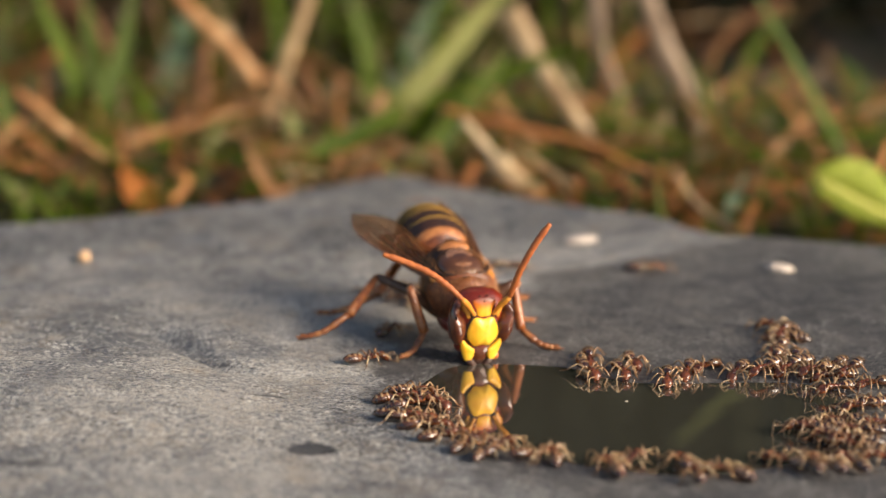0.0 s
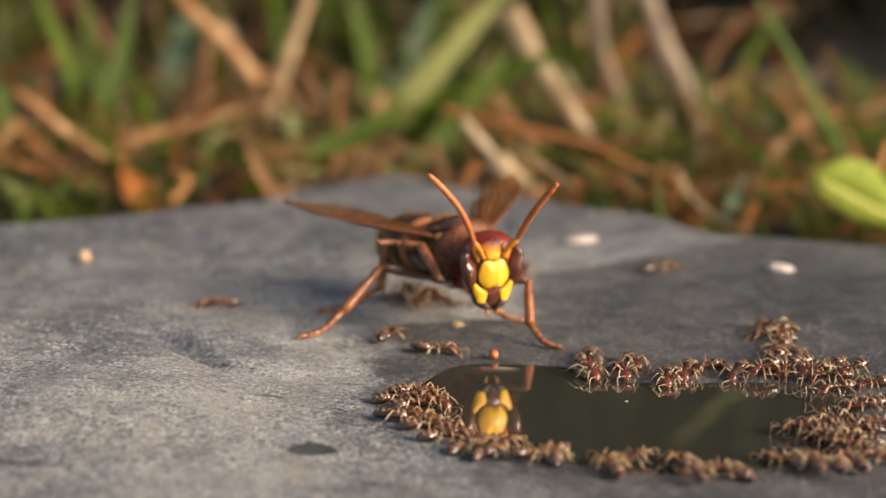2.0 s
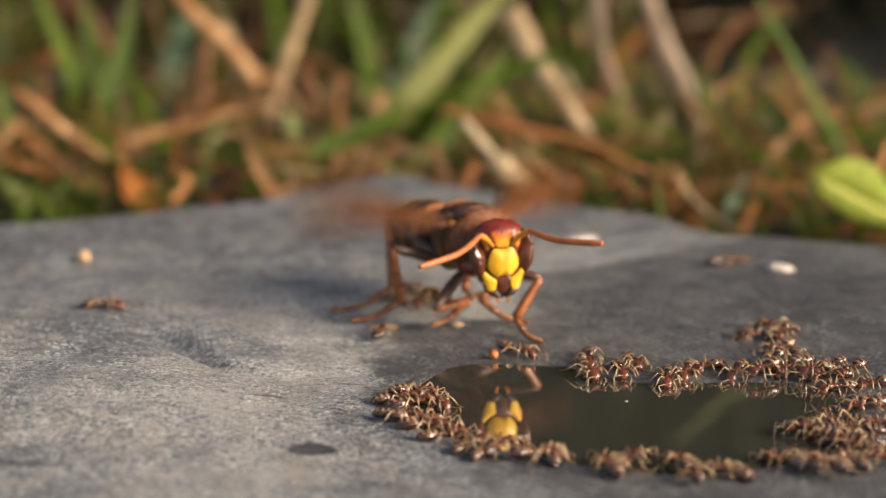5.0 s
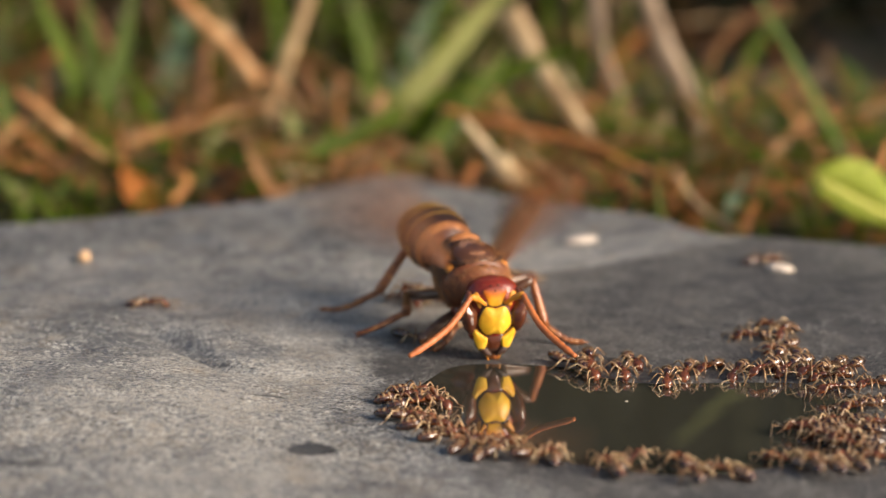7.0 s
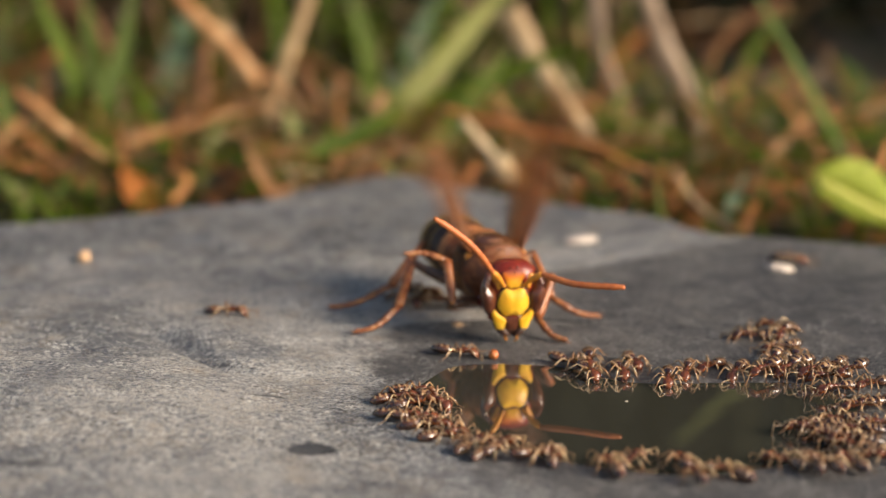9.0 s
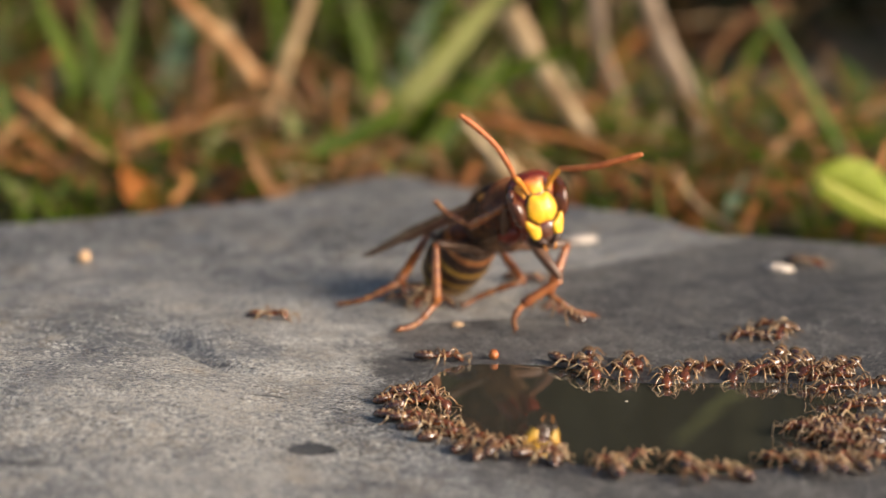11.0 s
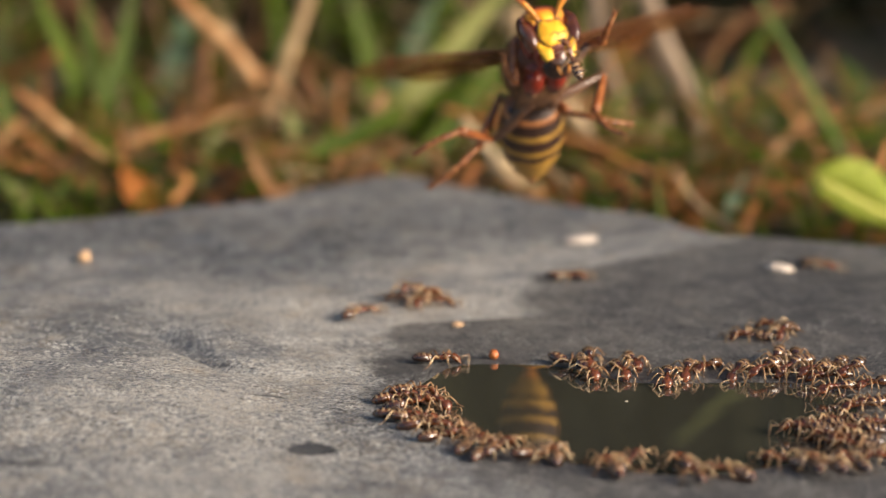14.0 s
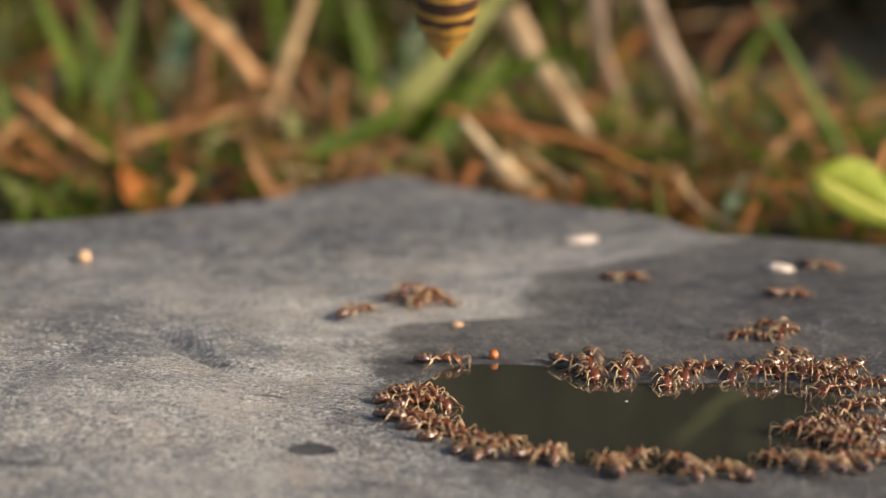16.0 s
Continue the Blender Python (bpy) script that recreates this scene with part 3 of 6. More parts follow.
def make_slab():
    """Weathered slab with rounded, broken edges and a shallow dip that holds the water."""
    xs = np.concatenate([np.arange(-122, -56, 2.0), np.arange(-56, 56, 0.38), np.arange(56, 127, 2.0)])
    ys = np.concatenate([np.arange(22, 108, 2.0), np.arange(108, 231, 0.38)])
    gx, gy = np.meshgrid(xs, ys)
    wob = np.array([[noise.noise(Vector((x / 9, y / 9, 7))) for x in xs] for y in ys])
    s = inside_by(gx, gy, SLAB_RIM) + 1.8 * wob
    w = inside_by(gx, gy, WATER_RIM)
    rough = np.array([[0.55 * noise.noise(Vector((x / 24, y / 17, 1))) + 0.24 * noise.noise(Vector((x / 9, y / 5, 2))) + 0.11 * noise.noise(Vector((x / 3.2, y / 1.8, 3)))
                       + 0.07 * noise.noise(Vector((x / 1.4, y / 1.0, 5))) for x in xs] for y in ys])
    calm = np.clip((-w) / 16.0, 0.12, 1.0)
    z = 0.12 + rough * calm
    flank = np.clip((-5.0 - gx) / 26.0, 0, 1)
    z += 2.3 * flank * flank * (3 - 2 * flank) * np.exp(-((gy - 138) / 22.0) ** 2)
    z += 0.45 * np.exp(-(((gx + 16) / 6) ** 2 + ((gy - 143) / 3) ** 2))
    # chipped hollows and low ledges in the dry face
    for hx, hy, ln, wd, dp, turn in ((-24, 147.5, 7.5, 1.6, 0.95, -50), (-19, 141.5, 4.0, 1.0, 0.8, -35), (-35, 150, 6, 1.8, 0.7, -20), (-30, 142, 3, 0.9, 0.5, -10), (-14.5, 134.5, 1.6, 0.35, 0.3, -8),
                                     (-12.6, 131.4, 1.4, 0.30, 0.25, 12), (-27.5, 137.5, 2.0, 0.35, 0.3, -12), (-6.5, 140.6, 2.2, 0.5, 0.3, 5), (-40, 176, 9, 2.5, 0.9, 10), (-24, 186, 8, 2.2, 0.8, -6), (-13, 158, 6, 1.6, 0.6, -14), (-33, 163, 5, 1.4, 0.35, 4)):
        c, q = math.cos(radians(turn)), math.sin(radians(turn))
        u, v = (gx - hx) * c + (gy - hy) * q, -(gx - hx) * q + (gy - hy) * c
        z -= dp * np.exp(-(u / ln) ** 2 - ((v + 0.5 * wd * wob) / wd) ** 2)
    z -= 0.12 * np.exp(-(((gx + 9.6) / 2.0) ** 2 + ((gy - 123.3) / 1.1) ** 2) ** 3)
    z = np.where(w > -1.2, np.minimum(z, 0.14) - np.clip((w + 0.5) * 0.3, 0, 1.3), z)
    drop = np.where(s > 6, 0, np.where(s > 0, 1.6 * ((6 - s) / 6) ** 2, 1.6 + np.clip(-s * 4.5, 0, 30)))
    z = np.maximum(z - drop, GROUND_Z - 5)
    verts = np.stack([gx, gy, z], -1).reshape(-1, 3) * MM
    n, r = len(xs), len(ys)
    idx = np.arange(r * n).reshape(r, n)
    quads = np.stack([idx[:-1, :-1], idx[:-1, 1:], idx[1:, 1:], idx[1:, :-1]], -1).reshape(-1, 4)
    STONE.update(xs=xs, ys=ys, z=z)
    me = bpy.data.meshes.new("stone_slab")
    me.from_pydata(verts.tolist(), [], quads.tolist())
    me.materials.append(SLATE)
    me.polygons.foreach_set("use_smooth", [True] * len(me.polygons))
    return tagged(new("stone_slab", me), "weathered grey slate slab with a damp patch, lying on the soil", "stone slab")


def make_puddle():
    bm = bmesh.new()
    centre = Vector((14.5, 130, 0))
    rings = []
    for k, (grow, z) in enumerate(((0.15, 0.045), (0.5, 0.045), (0.8, 0.042), (0.955, 0.045), (0.985, 0.047), (1.01, 0.056), (1.035, 0.07))):
        rings.append([centre + (p - centre) * grow + Vector((0, 0, z)) for p in WATER_RIM])
    made = [[bm.verts.new(p) for p in ring] for ring in rings]
    n = len(made[0])
    bm.faces.new(made[0])
    for a, b in zip(made, made[1:]):
        for k in range(n):
            bm.faces.new((a[k], a[(k + 1) % n], b[(k + 1) % n], b[k]))
    ob = part("water", bm, WATER)
    ob.data.polygons.foreach_set("use_smooth", [True] * len(ob.data.polygons))
    ob.visible_shadow = False
    return tagged(ob, "shallow still puddle of clear water on the slab", "puddle", kind="structure")


make_ground()
make_slab()
make_puddle()


# ---- grass and litter behind the slab ----
def blade_bm(pts, width, bm=None, fold=0.25, tip=0.05, base=0.75, steps=5, lean=None):
    """A folded, tapering blade along a smooth line; it has a top and an under side."""
    bm = bm or bmesh.new()
    line = curve_points(pts, steps)
    n = len(line)
    rows = []
    for i, p in enumerate(line):
        d = (line[min(i + 1, n - 1)] - line[max(i - 1, 0)]).normalized()
        face = lean if lean is not None else Vector((0.15, -1, 0.35))
        side = d.cross(face)
        side = side.normalized() if side.length > 1e-6 else Vector((1, 0, 0))
        up = side.cross(d).normalized()
        t = i / (n - 1)
        w = width * 0.5 * (base + (1 - base) * min(1, t * 4)) * (1 if t < 0.5 else 1 - (1 - tip) * ((t - 0.5) / 0.5) ** 1.6)
        th = min(0.12, width * 0.06)
        rows.append([p - side * w + up * fold * w, p - up * th, p + side * w + up * fold * w, p + up * th * 0.5])
    made = [[bm.verts.new(q) for q in row] for row in rows]
    for a, b in zip(made, made[1:]):
        for k in range(4):
            bm.faces.new((a[k], a[(k + 1) % 4], b[(k + 1) % 4], b[k]))
    bm.faces.new(made[0])
    bm.faces.new(made[-1])
    return bm


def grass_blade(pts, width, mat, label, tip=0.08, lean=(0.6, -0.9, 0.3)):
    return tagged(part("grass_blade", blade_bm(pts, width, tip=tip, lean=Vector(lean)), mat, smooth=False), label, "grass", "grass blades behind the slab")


def dry_stem(pts, width, mat, label, tip=0.8, husk=0.0):
    """A hollow, slightly crushed straw with a swollen node and a split end."""
    line = curve_points(pts, 6)
    n = len(line)
    radii = []
    for i in range(n):
        t = i / (n - 1)
        radii.append(width * 0.5 * (1 - (1 - tip) * t) * (1 + 0.14 * math.exp(-((t - 0.55) / 0.04) ** 2)) * (0.92 + 0.08 * noise.noise(line[i] * 0.3)) * (1 + husk * min(1, max(0, (t - 0.42) * 9))))
    return tagged(part("dry_stem", tube(line, radii, 10, flat=0.62), mat), label, "dry stem", "dry stems behind the slab")


STEM_PALE = "bleached pale straw stem lying in the grass"
STEM_RUST = "rust-brown dead grass stem in the litter"
BLADE_GREEN = "fresh green grass blade growing behind the slab"
dry_stem([(-45.1, 287.0, 20.7), (-40.2, 285.3, 13.9), (-34.7, 283.7, 9.1), (-29.5, 282.0, 2.8)], 3.1, ORANGE_STRAW, "broad orange-brown dried grass stem, leaning")
dry_stem([(-29.1, 288.0, -4.9), (-27.3, 289.0, -0.3), (-25.6, 290.0, 5.8), (-23.5, 291.0, 11.6), (-20.4, 292.0, 20.7)], 2.8, STRAW, "pale upright straw stem with a swollen node")
dry_stem([(-62.1, 255.0, 6.1), (-57.1, 254.0, 2.5), (-52.6, 253.0, -1.0), (-47.2, 252.0, -3.9)], 2.6, ORANGE_STRAW, "orange-brown dried stem lying aslant")
dry_stem([(-26.3, 268.0, 2.1), (-32.9, 266.0, 0.7), (-39.0, 264.0, -0.6), (-43.4, 262.0, -1.6), (-47.2, 260.0, -2.1)], 1.8, ORANGE_STRAW, "dried orange stem with a thick husk end", 1.0, 0.65)
dry_stem([(-38.9, 292.0, 8.7), (-39.7, 290.0, 2.5), (-41.0, 288.0, -4.2), (-41.6, 286.0, -12.8)], 2.4, DULL_RUST, STEM_RUST)
dry_stem([(-9.5, 270.0, 3.3), (-10.3, 267.3, 0.3), (-10.9, 264.7, -3.2), (-11.7, 262.0, -8.5)], 2.1, ORANGE_STRAW, STEM_RUST)
dry_stem([(10.7, 290.0, 13.6), (13.0, 289.0, 9.6), (15.1, 288.0, 4.8)], 4.7, STRAW, "broad pale straw stem with a torn end", 0.9)
dry_stem([(14.2, 256.0, 9.4), (17.6, 254.0, 4.2), (21.2, 252.0, -1.0)], 3.0, STRAW, STEM_PALE, 0.9)
dry_stem([(19.0, 296.0, 3.7), (22.4, 295.0, -2.1), (24.7, 294.0, -6.2)], 2.6, DULL_STRAW, STEM_PALE, 0.9)
dry_stem([(33.2, 306.0, 19.0), (36.9, 304.5, 8.1), (40.9, 303.0, -0.4), (43.1, 301.5, -6.6), (43.9, 300.0, -13.7)], 4.6, DULL_STRAW, "weathered grey-brown straw stem leaning in the grass")
dry_stem([(25.5, 304.0, 17.8), (26.8, 302.0, 6.5), (28.9, 300.0, 0.0), (32.2, 298.0, -5.9), (37.5, 296.0, -12.4)], 3.1, DULL_STRAW, STEM_RUST)
dry_stem([(2.6, 236.0, 5.1), (5.4, 234.8, 2.0), (7.3, 233.5, -0.1), (10.3, 232.2, -2.9), (13.1, 231.0, -4.7)], 1.5, STRAW, "pale straw stem with a thick husk", 1.0, 1.15)
dry_stem([(-0.3, 246.0, 5.0), (9.1, 244.0, 2.9), (20.0, 242.0, 0.6), (26.9, 240.0, -2.4), (33.7, 238.0, -3.9)], 1.9, RUST, "long rust-red dead grass stem in the litter")
dry_stem([(20.2, 248.0, -3.2), (25.9, 245.0, -6.0), (32.0, 242.0, -9.4)], 2.1, RUST, STEM_RUST)
dry_stem([(30.2, 226.0, -0.1), (32.2, 224.7, -3.2), (34.7, 223.3, -5.3), (37.6, 222.0, -6.6)], 0.8, STRAW, "thin pale straw stem beside the slab edge")
dry_stem([(29.1, 312.0, 0.7), (33.4, 312.0, 5.6), (38.0, 312.0, 9.6)], 2.0, RUST, STEM_RUST)
dry_stem([(48.0, 322.0, -0.2), (50.3, 323.3, 4.1), (55.3, 324.7, 8.1), (62.8, 326.0, 11.2)], 2.5, DULL_RUST, STEM_RUST)
dry_stem([(-81.4, 312.0, -1.8), (-73.7, 310.0, 1.3), (-67.4, 308.0, 3.9)], 3.3, RUST, STEM_RUST)
dry_stem([(-22.7, 282.0, 5.5), (-20.1, 280.0, 0.8), (-17.2, 278.0, -5.2)], 2.3, DULL_RUST, STEM_RUST)
dry_stem([(-28.1, 322.0, 2.3), (-19.9, 320.0, -0.8), (-13.2, 318.0, -6.3)], 3.9, DULL_RUST, STEM_RUST)
dry_stem([(-1.8, 250.0, -1.1), (-0.5, 248.0, -3.3), (0.5, 246.0, -5.5)], 2.1, ORANGE_STRAW, STEM_RUST)
dry_stem([(4.5, 240.0, -1.9), (2.9, 238.5, -4.0), (1.7, 237.0, -5.9)], 1.9, RUST, STEM_RUST)
dry_stem([(-69.4, 268.0, -0.7), (-61.5, 263.0, -3.0), (-53.2, 258.0, -9.2)], 2.1, RUST, STEM_RUST)
dry_stem([(-60.7, 256.0, -2.6), (-54.2, 252.0, -5.0), (-47.5, 248.0, -8.3)], 1.8, ORANGE_STRAW, STEM_RUST)
dry_stem([(-30.4, 250.0, -8.7), (-24.8, 251.3, -6.7), (-18.3, 252.7, -4.9), (-11.8, 254.0, -2.2)], 2.0, RUST, STEM_RUST)
dry_stem([(-34.8, 258.0, -10.6), (-28.1, 260.0, -6.6), (-20.7, 262.0, -3.7)], 1.9, RUST, STEM_RUST)
dry_stem([(67.3, 304.0, -9.3), (71.6, 302.0, -7.3), (78.0, 300.0, -8.0)], 3.0, RUST, STEM_RUST)
dry_stem([(54.9, 222.0, -1.1), (55.8, 223.0, 1.3), (57.0, 224.0, 4.4)], 1.2, RUST, STEM_RUST)
dry_stem([(9.0, 300.0, -0.9), (10.0, 298.0, -4.0), (10.3, 296.0, -7.2)], 3.4, DULL_STRAW, STEM_RUST)
dry_stem([(-68.1, 315.0, 15.8), (-62.1, 313.5, 9.0), (-58.2, 312.0, 2.2)], 3.6, DULL_RUST, STEM_RUST)
dry_stem([(30.4, 272.0, -3.6), (34.7, 271.0, -5.4), (41.6, 270.0, -5.8)], 1.8, DULL_RUST, STEM_RUST)
dry_stem([(-38.3, 244.0, -3.3), (-35.5, 241.0, -4.2), (-37.5, 238.0, -7.0)], 1.9, RUST, STEM_RUST)
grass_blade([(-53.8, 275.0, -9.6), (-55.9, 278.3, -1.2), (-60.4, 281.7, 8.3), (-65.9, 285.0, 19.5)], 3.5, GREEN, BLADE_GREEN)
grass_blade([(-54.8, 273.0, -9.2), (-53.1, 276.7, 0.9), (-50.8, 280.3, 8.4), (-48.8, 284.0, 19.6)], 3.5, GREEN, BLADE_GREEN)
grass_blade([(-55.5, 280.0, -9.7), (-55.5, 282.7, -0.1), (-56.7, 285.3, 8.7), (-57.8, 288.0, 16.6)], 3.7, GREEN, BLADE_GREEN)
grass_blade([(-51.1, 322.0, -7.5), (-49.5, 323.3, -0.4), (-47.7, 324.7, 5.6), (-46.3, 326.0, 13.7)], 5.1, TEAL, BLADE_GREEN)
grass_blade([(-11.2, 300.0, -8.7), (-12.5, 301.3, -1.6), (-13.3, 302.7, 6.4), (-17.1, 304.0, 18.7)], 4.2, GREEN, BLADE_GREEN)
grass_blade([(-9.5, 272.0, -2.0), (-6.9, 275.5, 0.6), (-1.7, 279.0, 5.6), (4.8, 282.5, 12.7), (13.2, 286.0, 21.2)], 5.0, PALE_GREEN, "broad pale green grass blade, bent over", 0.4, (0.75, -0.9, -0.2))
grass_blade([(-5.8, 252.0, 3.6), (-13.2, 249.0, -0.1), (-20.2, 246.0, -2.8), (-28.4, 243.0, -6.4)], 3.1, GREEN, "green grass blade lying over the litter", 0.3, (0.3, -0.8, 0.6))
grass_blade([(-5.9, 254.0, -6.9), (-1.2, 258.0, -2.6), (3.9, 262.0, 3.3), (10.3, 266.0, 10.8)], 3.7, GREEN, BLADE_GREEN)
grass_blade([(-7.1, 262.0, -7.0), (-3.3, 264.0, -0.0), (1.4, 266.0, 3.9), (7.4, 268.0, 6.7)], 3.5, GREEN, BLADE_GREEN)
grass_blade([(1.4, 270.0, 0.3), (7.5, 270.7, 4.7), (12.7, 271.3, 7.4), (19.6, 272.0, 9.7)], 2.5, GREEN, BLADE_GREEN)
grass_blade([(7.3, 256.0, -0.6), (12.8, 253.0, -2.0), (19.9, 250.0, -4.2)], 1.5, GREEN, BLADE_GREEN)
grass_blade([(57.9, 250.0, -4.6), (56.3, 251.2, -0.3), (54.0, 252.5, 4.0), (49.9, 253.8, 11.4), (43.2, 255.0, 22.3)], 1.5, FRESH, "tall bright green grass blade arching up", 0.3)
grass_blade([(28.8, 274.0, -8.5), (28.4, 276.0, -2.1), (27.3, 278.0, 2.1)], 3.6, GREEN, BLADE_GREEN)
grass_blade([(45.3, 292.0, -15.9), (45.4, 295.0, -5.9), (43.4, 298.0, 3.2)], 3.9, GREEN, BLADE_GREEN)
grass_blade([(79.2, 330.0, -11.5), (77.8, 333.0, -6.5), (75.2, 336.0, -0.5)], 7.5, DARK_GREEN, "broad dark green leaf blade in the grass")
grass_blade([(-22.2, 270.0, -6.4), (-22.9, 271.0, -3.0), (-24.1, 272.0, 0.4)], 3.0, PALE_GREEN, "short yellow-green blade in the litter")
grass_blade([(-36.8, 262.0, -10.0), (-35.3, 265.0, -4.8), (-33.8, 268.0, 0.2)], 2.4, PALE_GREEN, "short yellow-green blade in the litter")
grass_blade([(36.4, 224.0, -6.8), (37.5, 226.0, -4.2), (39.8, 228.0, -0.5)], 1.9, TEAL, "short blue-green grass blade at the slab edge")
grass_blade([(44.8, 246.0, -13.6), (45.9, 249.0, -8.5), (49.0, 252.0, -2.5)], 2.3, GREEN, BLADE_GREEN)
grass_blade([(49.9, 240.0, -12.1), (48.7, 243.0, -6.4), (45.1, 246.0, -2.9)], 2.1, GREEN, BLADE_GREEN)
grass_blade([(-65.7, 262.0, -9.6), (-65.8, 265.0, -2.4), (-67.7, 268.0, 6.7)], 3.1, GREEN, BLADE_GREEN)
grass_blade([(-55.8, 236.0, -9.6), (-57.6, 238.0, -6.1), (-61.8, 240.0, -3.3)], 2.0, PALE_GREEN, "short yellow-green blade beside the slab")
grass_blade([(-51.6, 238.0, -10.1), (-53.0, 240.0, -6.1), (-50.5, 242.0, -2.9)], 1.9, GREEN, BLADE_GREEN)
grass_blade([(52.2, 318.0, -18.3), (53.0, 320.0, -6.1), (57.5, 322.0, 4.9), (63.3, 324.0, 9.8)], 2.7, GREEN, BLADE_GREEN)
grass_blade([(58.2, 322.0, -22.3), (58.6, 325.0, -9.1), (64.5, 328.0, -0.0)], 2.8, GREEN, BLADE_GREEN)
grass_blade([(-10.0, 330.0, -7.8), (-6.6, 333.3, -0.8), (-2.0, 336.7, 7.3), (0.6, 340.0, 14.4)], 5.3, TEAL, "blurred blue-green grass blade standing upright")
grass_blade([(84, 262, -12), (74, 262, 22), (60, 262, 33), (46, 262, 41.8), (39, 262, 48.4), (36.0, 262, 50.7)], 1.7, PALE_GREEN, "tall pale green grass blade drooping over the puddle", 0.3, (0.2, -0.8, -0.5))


def young_leaf(m):
    """A small leaf folded along its midrib: one rounded half stands up, the other droops beneath."""
    bm = bmesh.new()
    rows, nu, nv, long = [], 20, 14, 13.0
    for i in range(nu + 1):
        t = i / nu
        w = 4.7 * math.sin(math.pi * min(max(t, 0.02), 0.99) ** 1.15) ** 0.55
        row = []
        for j in range(nv + 1):
            s = 2 * j / nv - 1
            ripple = 0.10 * math.sin(t * 19 + abs(s) * 5)
            if s >= 0:
                row.append(Vector((s * w, t * long, 0.55 * math.sin(math.pi * s) - 1.0 * s * s + ripple * s)))
            else:
                row.append(Vector((s * w * 0.48, t * long, -0.35 * s * w * (1 + s) - ripple * s)))
        rows.append(row)
    top = [[bm.verts.new(p) for p in row] for row in rows]
    for a, b in zip(top, top[1:]):
        for k in range(nv):
            bm.faces.new((a[k], a[k + 1], b[k + 1], b[k]))
    bmesh.ops.solidify(bm, geom=bm.faces[:], thickness=0.12)
    tube(curve_points([(0, 0.3, 0), (0.3, -3, -0.6), (-2.0, -6.5, -1.0)], 4), 0.35, 6, bm)
    leaf = tagged(part("leaf", bm, LEAF, m=m), "small folded yellow-green leaf at the slab edge", "leaf")
    part("midrib", tube([(0, long * i / 8, 0.12) for i in range(9)], [0.30, 0.28, 0.26, 0.25, 0.24, 0.23, 0.22, 0.20, 0.16], 7), LEAF_RIB, leaf, "thick pale yellow midrib")
    return leaf


def leaf_pose(base, tip, up):
    """Local y runs from base to tip, local x towards up."""
    y = (Vector(tip) - Vector(base)).normalized()
    x = (Vector(up) - y * y.dot(Vector(up))).normalized()
    m = Matrix((x, y, x.cross(y))).transposed().to_4x4()
    m.translation = Vector(base) * MM
    return m


young_leaf(leaf_pose((56.6, 214.0, -4.0), (45.0, 212.0, 2.3), (0.46, 0.10, 0.88)))


def curled_leaf(m):
    bm = bmesh.new()
    rows = []
    for i in range(13):
        t = i / 12
        w = 2.6 * math.sin(math.pi * min(max(t, 0.04), 0.97)) ** 0.7
        rows.append([Vector((math.sin(s * 1.3) * w, t * 7.5, 1.6 - math.cos(s * 1.3) * w * 0.9 + 1.4 * t * t + 0.2 * math.sin(9 * t + s * 3))) for s in np.linspace(-1, 1, 8)])
    vs = [[bm.verts.new(p) for p in row] for row in rows]
    for a, b in zip(vs, vs[1:]):
        for k in range(7):
            bm.faces.new((a[k], a[k + 1], b[k + 1], b[k]))
    bmesh.ops.solidify(bm, geom=bm.faces[:], thickness=0.15)
    return tagged(part("dead_leaf", bm, DEAD_LEAF, m=m), "curled orange-brown dead leaf in the litter", "dead leaf")


curled_leaf(at(-38.6, 233, -7.5, 44, -20, 58))


def scatter_blades(name, count, xr, yr, length, width, mat, label, seed, lying=0.0, z0=None):
    """Uncounted grass: many bent blades joined in one mesh."""
    rng = random.Random(seed)
    verts, faces = [], []
    for _ in range(count):
        x, y = rng.uniform(*xr), rng.uniform(*yr)
        ln, wd = rng.uniform(*length), rng.uniform(*width)
        a = rng.uniform(0, 2 * math.pi)
        lie = rng.random() < lying
        tilt = rng.uniform(1.15, 1.5) if lie else rng.uniform(0.05, 0.55)
        bend = rng.uniform(-0.2, 0.3) if lie else rng.uniform(0.2, 1.1)
        p = Vector((x, y, GROUND_Z - 1 if z0 is None else rng.uniform(*z0)))
        steps = 6
        side = Vector((-math.sin(a), math.cos(a), 0))
        twist = rng.uniform(-0.8, 0.8)
        base = len(verts)
        for i in range(steps + 1):
            t = i / steps
            th = tilt + bend * t
            d = Vector((math.cos(a) * math.sin(th), math.sin(a) * math.sin(th), math.cos(th)))
            if i:
                p = p + d * (ln / steps)
            up = side.cross(d)
            sd = side * math.cos(twist * t) + up * math.sin(twist * t)
            nrm = sd.cross(d)
            w = wd * 0.5 * (1 if t < 0.45 else max(0.06, 1 - ((t - 0.45) / 0.55) ** 1.5))
            for q in (p - sd * w, p + nrm * w * 0.35, p + sd * w):
                verts.append((q.x * MM, q.y * MM, q.z * MM))
            if i:
                b0, b1 = base + (i - 1) * 3, base + i * 3
                faces += [(b0, b0 + 1, b1 + 1, b1), (b0 + 1, b0 + 2, b1 + 2, b1 + 1)]
    me = bpy.data.meshes.new(name)
    me.from_pydata(verts, [], faces)
    me.materials.append(mat)
    return tagged(new(name, me), label, "grass", kind="stuff")


